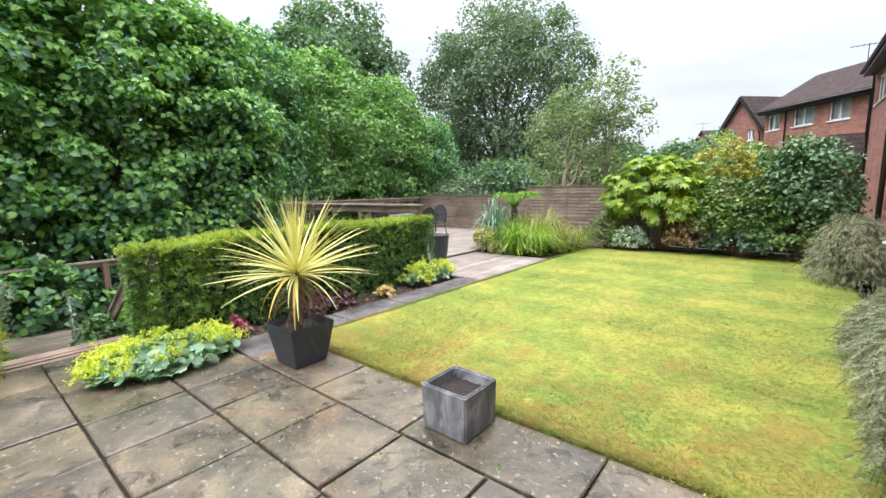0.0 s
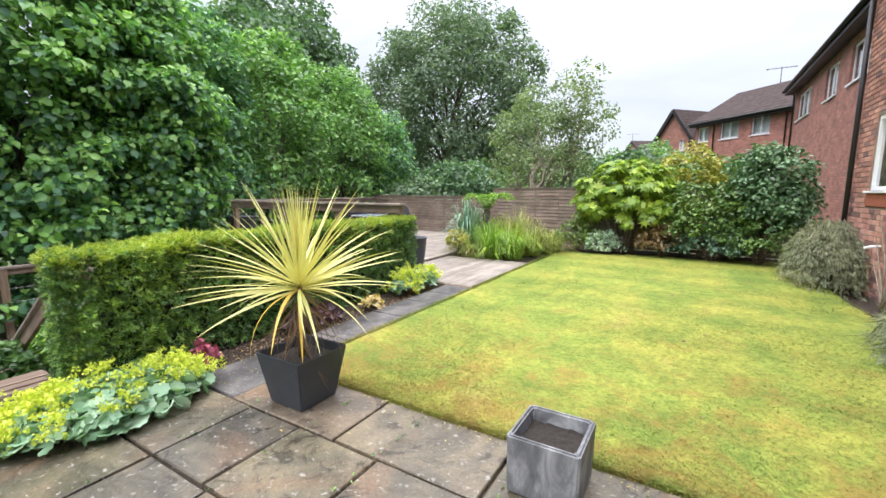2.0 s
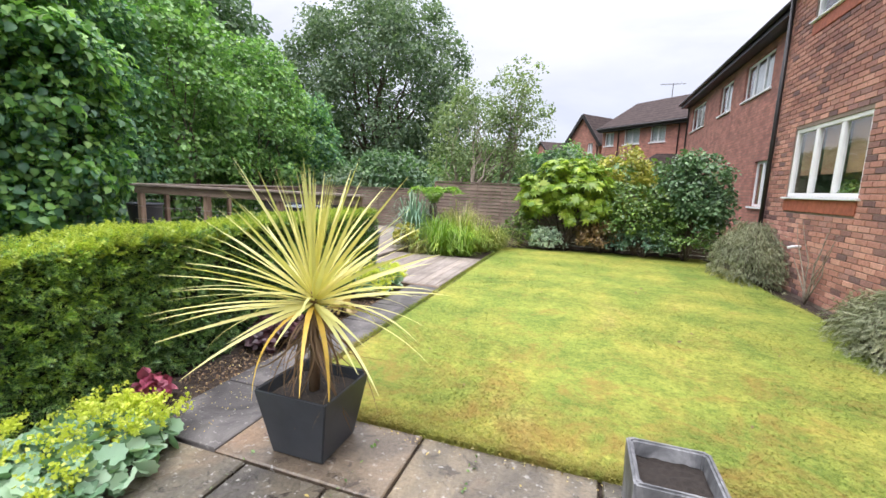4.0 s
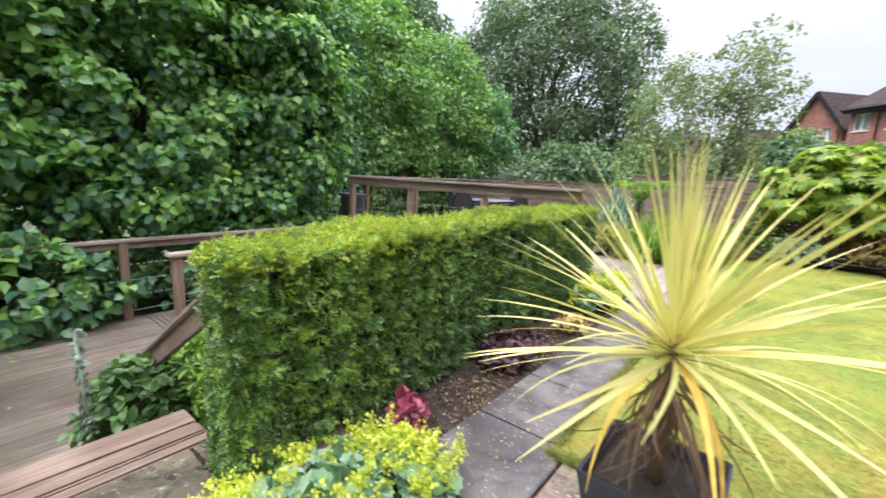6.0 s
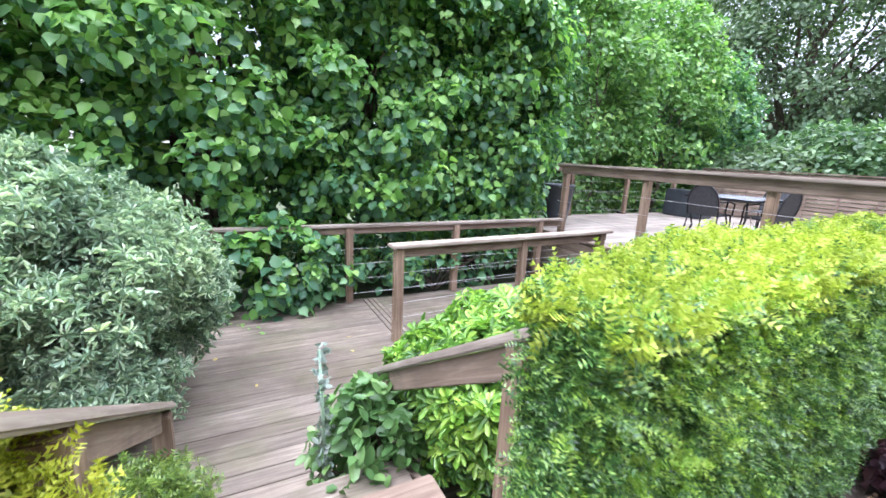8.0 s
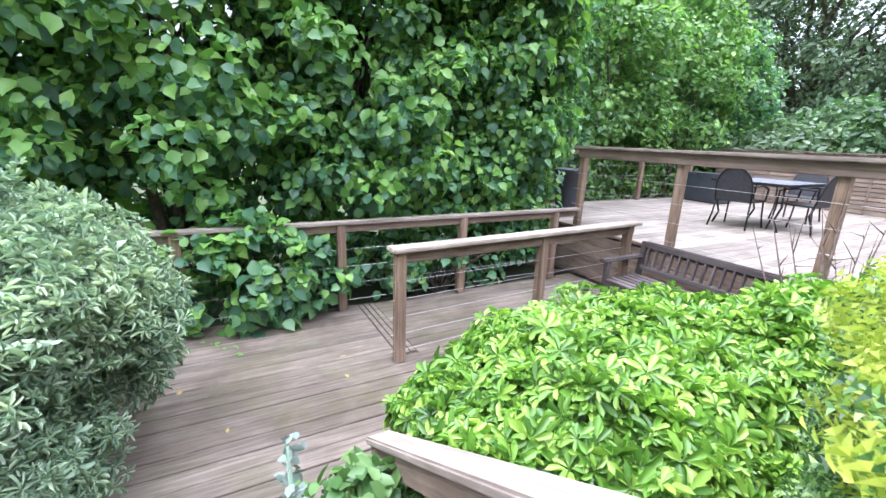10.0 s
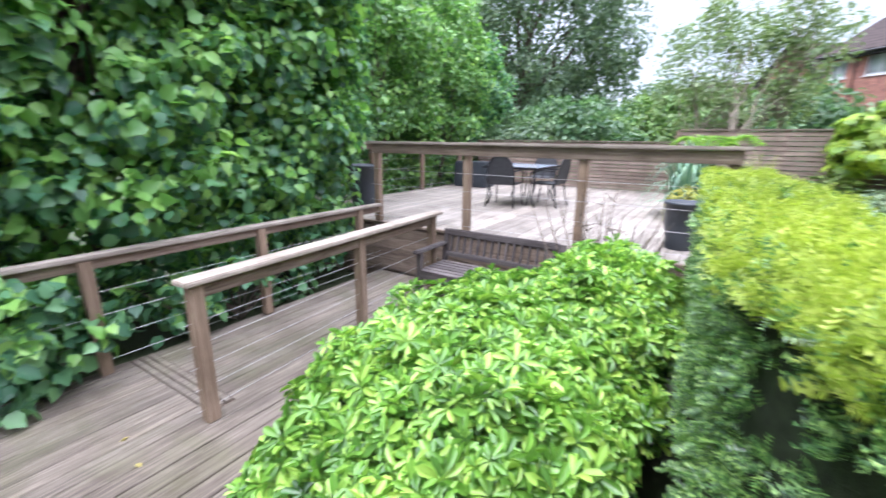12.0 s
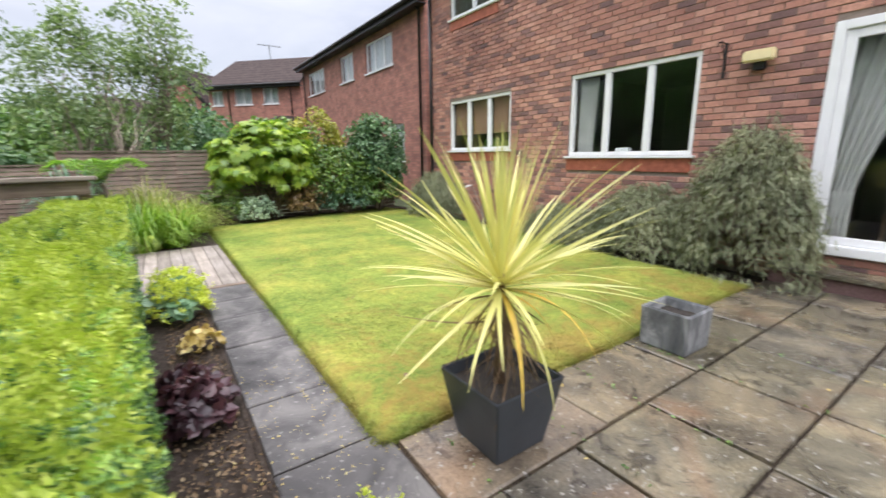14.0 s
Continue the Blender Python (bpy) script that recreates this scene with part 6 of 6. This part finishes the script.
# ---- border plants ----
def lady_mantle(x, y, rx, ry, h, n_leaf, n_froth, seed, turn=0.0):
    g = np.random.default_rng(seed)
    e = empty("lady_mantle", (x, y, 0.0), label="grey-green lady's mantle with frothy lime flowers", category="plant", group="lady's mantles")

    def spots(n, hs, spread):
        a, r = g.uniform(0, 6.283, n), np.sqrt(g.random(n)) * spread
        px, py = r * np.cos(a) * rx, r * np.sin(a) * ry
        hz = h * hs * np.sqrt(np.maximum(0.05, 1 - (r / 1.1) ** 2))
        c, s_ = math.cos(turn), math.sin(turn)
        return np.stack([px * c - py * s_, px * s_ + py * c, hz], 1), r
    p, r = spots(n_leaf, 0.8, 1.0)
    p[:, 2] *= g.uniform(0.5, 1.12, n_leaf)
    o = np.stack([p[:, 0] * 0.8, p[:, 1] * 0.8, np.full(n_leaf, 0.8)], 1)
    lobes = [(0, 0, -0.08)]
    fs = []
    for i in range(17):
        an = radians(20 + 320 * i / 16)
        rr = 0.5 if i % 2 else 0.42
        lobes.append((0.1 - rr * math.cos(an), rr * math.sin(an), 0.05))
    fs = [(0, i + 1, i + 2) for i in range(16)]
    leaf_cloud("leaf_mound", p, o, 0.098, (lobes, fs), ALCH, e, 0.0, 0.5, gen=g)
    q = []
    hubs, rh = spots(n_froth, 1.0, 1.08)
    along = hubs[:, 1] / ry
    share = np.clip(np.abs(along - 0.05) * 2.6 - 0.75, 0.0, 1.0) + 0.16 * (hubs[:, 0] < -0.3 * rx)
    hubs = hubs[g.random(n_froth) < np.clip(share, 0.13, 0.9)]
    for c in hubs:
        heads = c + g.normal(0, 0.042, (9, 3)) * np.array([1, 1, 0.7]) + np.array([0, 0, 0.025])
        for hd in heads:
            q.append(hd + g.normal(0, 0.0115, (int(g.integers(9, 20)), 3)))
    q = np.concatenate(q)
    q[:, 2] = np.maximum(q[:, 2], 0.02)
    leaf_cloud("flower_froth", q, sphere_dirs(len(q), g, -0.2), 0.0115, SQUARE, FROTH, e, 0, 0.5, "frothy lime-yellow flower heads", gen=g)
    tubes("stalk", [[((c[0] * 0.6, c[1] * 0.6, 0.0), 0.002), (tuple(c), 0.0015)] for c in hubs], ALCH, e, 3)
    return e


lady_mantle(-4.05, 1.18, 0.36, 0.57, 0.24, 560, 145, 41, -0.05)
lady_mantle(-4.4, 5.05, 0.24, 0.5, 0.3, 190, 90, 42)


def rosette(name, x, y, r, h, n, mat, label, seed, leaf=0.07, z=-0.03):
    g = np.random.default_rng(seed)
    e = empty(name, (x, y, z), label=label, category="plant")
    a, rr = g.uniform(0, 6.283, n), np.sqrt(g.random(n)) * r
    p = np.stack([rr * np.cos(a), rr * np.sin(a), h * (1 - 0.6 * (rr / r) ** 2) * g.uniform(0.55, 1, n)], 1)
    o = np.stack([p[:, 0] / r * 0.7, p[:, 1] / r * 0.7, np.full(n, 0.7)], 1)
    leaf_cloud("leaves", p, o, leaf, ROUND, mat, e, 0.1, 0.45, gen=g)
    tubes("branchwork", [[((0, 0, 0), 0.003), (tuple(q), 0.002)] for q in p[::4]], BARK, e, 4)["kind"] = "stuff"
    return e


rosette("coral_bells", -4.36, 1.93, 0.1, 0.22, 90, RED_HEU, "crimson-leaved coral bells at hedge foot", 43, 0.06)
rosette("coral_bells", -4.4, 3.02, 0.2, 0.25, 330, DARK_HEU, "dark purple-leaved coral bells beside path", 44, 0.062)
rosette("coral_bells", -4.42, 3.34, 0.15, 0.2, 150, DARK_HEU, "dark purple-leaved coral bells beside path", 45, 0.055)
rosette("coral_bells", -4.3, 3.98, 0.14, 0.18, 80, AMBER_HEU, "amber-leaved coral bells beside path", 46, 0.055)


def grass_clump(name, x, y, r, h, n, mat, label, seed, z=-0.03, w=0.007):
    g = np.random.default_rng(seed)
    e = empty(name, (x, y, z), label=label, category="plant")
    a = g.uniform(0, 6.283, n)
    r0 = np.sqrt(g.random(n)) * r * 0.45
    reach, hh = g.uniform(0.2, 1.5, n) * r, h * g.uniform(0.35, 1.15, n) ** 1.15
    cols = []
    ca, sa = np.cos(a), np.sin(a)
    for u in (0.0, 0.35, 0.65, 0.85, 1.0):
        rad = r0 + reach * u ** 1.5
        zz = hh * (u * 2.6 - (1.55 + 0.75 * (reach / r - 0.2) / 1.3) * u ** 2) / 0.9
        ww = w * (1 - u ** 2) + 0.0008
        cols.append((np.stack([ca * rad - sa * ww, sa * rad + ca * ww, zz], 1), np.stack([ca * rad + sa * ww, sa * rad - ca * ww, zz], 1)))
    v = np.stack([c for pair in cols for c in pair], 1).reshape(-1, 3)
    f = [(2 * i, 2 * i + 1, 2 * i + 3, 2 * i + 2) for i in range(4)]
    raw_mesh("foliage", v, f, n, 10, mat, e)
    return e


for k, (x, y, r, h, n, m) in enumerate(((-4.72, 8.42, 0.55, 0.62, 480, GRASSY), (-4.3, 8.62, 0.5, 0.56, 380, GRASSY), (-4.55, 9.15, 0.6, 0.82, 340, OLIVE_GRASS), (-4.1, 9.35, 0.5, 0.6, 300, OLIVE_GRASS), (-3.85, 9.9, 0.5, 0.46, 300, OLIVE_GRASS), (-5.0, 8.85, 0.5, 0.72, 260, GRASSY))):
    grass_clump("arching_grass_clump", x, y, r, h, n, m, "bright green arching grass-like clump" if m is GRASSY else "olive-green arching grass with tawny tips", 200 + k, w=0.009)
grass_clump("pale_grass_clump", -5.15, 8.25, 0.38, 0.32, 300, PALE_GRASS, "pale straw-coloured grass clump by boardwalk", 53)
grass_clump("pale_grass_clump", -4.6, 9.75, 0.5, 0.85, 320, PALE_GRASS, "tall tawny seed-headed grass clump", 54, w=0.005)
grass_clump("spiky_clump", -5.45, 8.75, 0.5, 1.0, 190, BLUE_SHRUB, "stiff grey-green sword-leaved clump", 55, w=0.018)
shrub("lime_shrub", (-5.35, 8.15, 0.28), (0.27, 0.2, 0.32), 40, 18, 0.08, 0.05, OVAL, GOLD_SHRUB, "small lime-yellow leafy shrub", -0.03, seed=56)

# tree fern
fern = empty("tree_fern", (-5.2, 9.15, -0.05), label="tree fern with brown fibrous trunk and bright fronds", category="fern")
tubes("trunk", [[((0, 0, 0), 0.1), ((0.02, 0, 0.5), 0.085), ((0.03, 0, 0.98), 0.09), ((0.03, 0, 1.06), 0.05)]], BARK, fern, 12)
gfn = np.random.default_rng(57)
for i in range(11):
    az, L = i * 2.4 + gfn.normal(0, 0.15), gfn.uniform(0.62, 0.85)
    pts, outs, rach = [], [], []
    for k in range(26):
        u = (k + 1) / 26
        rad, zz = L * (u - 0.12 * u ** 3), 1.04 + L * (1.65 * u - 1.3 * u * u)
        c = np.array([0.03 + rad * math.cos(az), rad * math.sin(az), zz])
        rach.append((tuple(c), 0.006 * (1.1 - u)))
        for sgn in (-1, 1):
            w = 0.15 * math.sin(min(1, u * 1.25 + 0.12) * math.pi * 0.92)
            for m in range(3):
                f_ = (m + 0.6) / 3
                pts.append(c + sgn * w * f_ * np.array([-math.sin(az), math.cos(az), -0.25 * f_]))
                outs.append((0, 0, 1.0))
    leaf_cloud("frond", np.array(pts), np.array(outs), 0.085, LANCE, FERN, fern, 0.0, 0.25, gen=gfn)
    tubes("rachis", [rach], FERN, fern, 4)

# far border
shrub("palmate_shrub", (-2.3, 10.55, 1.22), (1.1, 0.6, 0.9), 190, 13, 0.17, 0.23, PALM, ARALIA, "large lime-green palmate-leaved shrub", -0.03, -0.55, 58, 0.25, 0.6, 0.3, None, 0.3, 0.03, flat=0.35)
shrub("yellow_shrub", (-1.15, 11.0, 1.55), (0.7, 0.5, 0.85), 80, 30, 0.16, 0.08, OVAL, GOLD_SHRUB, "yellow variegated tall shrub by the fence", -0.03, -0.4, 59)
shrub("camellia", (0.28, 10.5, 1.2), (0.7, 0.5, 1.05), 150, 60, 0.22, 0.08, OVAL, CAMELLIA, "dark glossy-leaved tall evergreen shrub", -0.03, -0.5, 61, 0.2, 0.62, 0.6, None, 0.3, 0.03)
shrub("border_shrub", (-0.8, 10.45, 0.85), (0.95, 0.5, 0.75), 160, 32, 0.16, 0.075, OVAL, MID_SHRUB, "mid-green leafy border shrub", -0.03, -0.4, 62, tip=GREEN_CONIFER, tip_share=0.4)
shrub("border_shrub", (-3.35, 10.4, 0.3), (0.5, 0.4, 0.45), 80, 30, 0.1, 0.05, OVAL, GREEN_CONIFER, "low yellow-green border shrub", -0.03, -0.3, 63)
shrub("border_shrub", (-2.7, 10.2, 0.22), (0.42, 0.25, 0.32), 70, 28, 0.08, 0.04, OVAL, BUDD, "low silvery-leaved border shrub with pale flowers", -0.03, -0.3, 64)
shrub("border_shrub", (-1.5, 10.35, 0.38), (0.5, 0.3, 0.42), 80, 28, 0.12, 0.06, OVAL, RUSSET, "low russet-tinged border shrub", -0.03, -0.3, 65)
shrub("border_shrub", (-0.6, 10.3, 0.3), (0.7, 0.3, 0.38), 100, 28, 0.12, 0.065, OVAL, BLUE_SHRUB, "low blue-green border plant", -0.03, -0.3, 66)
shrub("border_shrub", (0.2, 10.25, 0.45), (0.65, 0.35, 0.55), 70, 24, 0.12, 0.06, OVAL, MID_SHRUB, "mid-green shrub at border corner", -0.03, -0.3, 67)


def weeping(name, x, y, rx, ry, h, n, label, seed):
    """A mound of arching twigs set with tiny leaves."""
    g = np.random.default_rng(seed)
    e = empty(name, (x, y, -0.03), label=label, category="shrub")
    paths, pts, outs, axs = [], [], [], []
    for i in range(n):
        a, rr = g.uniform(0, 6.283), math.sqrt(g.random())
        top = np.array([0.55 * rr * rx * math.cos(a), 0.62 * rr * ry * math.sin(a), h * (1 - 0.45 * rr * rr) * g.uniform(0.75, 1.02)])
        outw = np.array([math.cos(a) * rx, math.sin(a) * ry, 0]) * (0.3 + 0.25 * rr)
        end = top + outw * g.uniform(0.5, 1.0) - np.array([0, 0, h * g.uniform(0.2, 0.6)])
        end[2] = max(end[2], 0.03)
        q = []
        for k in range(6):
            u = k / 5
            c = top * (1 - u) + end * u + np.array([0, 0, 0.22 * h * math.sin(u * math.pi) * (1 - 0.3 * u)])
            c = np.minimum(c, np.array([HX - 0.06 - x, 99, 99]))
            q.append((tuple(c), 0.005 * (1.1 - u)))
            way = (end - top) / (np.linalg.norm(end - top) + 1e-6) + np.array([0, 0, 0.25 - 0.5 * u])
            for _ in range(5):
                pts.append(c + g.normal(0, 0.03, 3))
                outs.append(outw * 0.6 + np.array([0, 0, 0.9]))
                d = way + g.normal(0, 0.55, 3)
                axs.append(d / np.linalg.norm(d))
        paths.append(q)
    pts, outs, axs = np.array(pts), np.array(outs), np.array(axs)
    pts[:, 0] = np.minimum(pts[:, 0], HX - 0.04 - x)
    k = pts[:, 2] > 0.0
    leaf_cloud("foliage", pts[k], outs[k], 0.09, HERRING, COTON, e, 0.35, 0.4, gen=g, axis=axs[k])
    tubes("twig_work", paths, BARK, e, 3)
    tubes("branchwork", [[((0.1, 0, 0), 0.03), (paths[i][0][0], 0.008)] for i in range(0, n, max(1, n // 12))], BARK, e, 5)["kind"] = "stuff"
    return e


weeping("cotoneaster", 0.84, 2.46, 0.46, 0.72, 1.6, 460, "grey-green arching cotoneaster against house wall", 68)
weeping("cotoneaster", 0.86, 3.6, 0.42, 0.9, 0.95, 420, "grey-green arching cotoneaster below window", 69)
weeping("cotoneaster", 0.86, 4.9, 0.4, 0.9, 0.6, 300, "low grey-green arching cotoneaster below window", 72)
weeping("cotoneaster", 0.82, 8.6, 0.55, 0.85, 1.0, 380, "grey-green arching mound at house corner", 70)

# bare climber stems on the house wall and a white pipe stub
gv_ = np.random.default_rng(311)
cl = empty("climber", (1.12, 7.2, -0.03), label="bare woody climber stems against the brick wall", category="climber")
for k in range(9):
    y_, z_ = gv_.uniform(-0.7, 0.75), gv_.uniform(0.5, 1.25)
    mids = [((0.03 * gv_.normal() * 0.3, y_ * f + 0.07 * gv_.normal() * (0 < f < 1), z_ * f), 0.012 * (1.15 - f)) for f in (0, 0.25, 0.5, 0.75, 1.0)]
    tubes("stem", [mids], PALE_BARK, cl, 5)
ps = tubes("waste_pipe", [[((HX + 0.02, 7.72, 0.72), 0.021), ((HX - 0.1, 7.72, 0.71), 0.021), ((HX - 0.16, 7.72, 0.69), 0.021)]], UPVC, None, 10)
tagged(ps, label="short white plastic waste pipe from the wall", category="pipe")

# ---- litter ----
gq = np.random.default_rng(77)
lp = np.stack([gq.uniform(-4.52, -4.17, 1500), gq.uniform(1.75, 5.55, 1500), gq.uniform(-0.042, -0.025, 1500)], 1)
tagged(leaf_cloud("bed_litter", lp, np.tile([0, 0, 1.0], (1500, 1)), 0.022, OVAL, CORDY_DEAD, None, 0, 0.7, gen=gq), label="dead leaf litter and twigs on the bed", category="litter", kind="stuff")
lp = np.stack([np.concatenate([gq.uniform(-4.4, -3.75, 260), gq.uniform(-3.9, 0.7, 260)]), np.concatenate([gq.uniform(1.75, 3.4, 260), gq.uniform(2.12, 2.26, 260)]), np.full(520, 0.006)], 1)
tagged(leaf_cloud("path_litter", lp, np.tile([0, 0, 1.0], (520, 1)), 0.012, OVAL, AMBER_HEU, None, 0, 0.5, gen=gq), label="pale petals and leaf crumbs on the paving", category="litter", kind="stuff")
gm = np.random.default_rng(401)
for i in range(26):
    x, y = gm.uniform(-3.4, 0.4), gm.uniform(2.5, 8.5)
    tagged(leaf_cloud("fallen_leaf", np.array([[x, y, lawn_z(x, y) + 0.014]]), np.array([[0, 0, 1.0]]), 0.035, OVAL, CORDY_DEAD, None, 0, 0.3, gen=gm), label="small brown fallen leaf on the lawn", category="leaf", group="fallen leaves")
for i in range(18):
    x, y = gm.uniform(-3.5, 0.6), gm.uniform(0.3, 2.1)
    tagged(leaf_cloud("fallen_petal", np.array([[x, y, 0.008]]), np.array([[0, 0, 1.0]]), 0.022, OVAL, AMBER_HEU if i % 3 else CORDY_DEAD, None, 0, 0.3, gen=gm), label="small pale petal fallen on the flags", category="petal", group="fallen petals")
jx = gm.choice([-2.33, -1.65, -2.86, -3.4, -1.05], 150) + gm.normal(0, 0.008, 150)
jy = np.repeat(gm.uniform(0.5, 2.1, 25), 6) + gm.normal(0, 0.03, 150)
tagged(leaf_cloud("joint_weeds", np.stack([jx, jy, np.full(150, 0.004)], 1), np.tile([0, 0, 1.0], (150, 1)), 0.02, OVAL, MID_SHRUB, None, 0, 0.5, gen=gm), label="tiny green weeds in the paving joints", category="weeds", kind="stuff")
cone = tagged(part("pine_cone", bevel_box(-0.66, -0.62, 1.72, 1.755, 0.003, 0.032, 0.012, 3), BARK), label="small brown fir cone on the patio", category="cone")
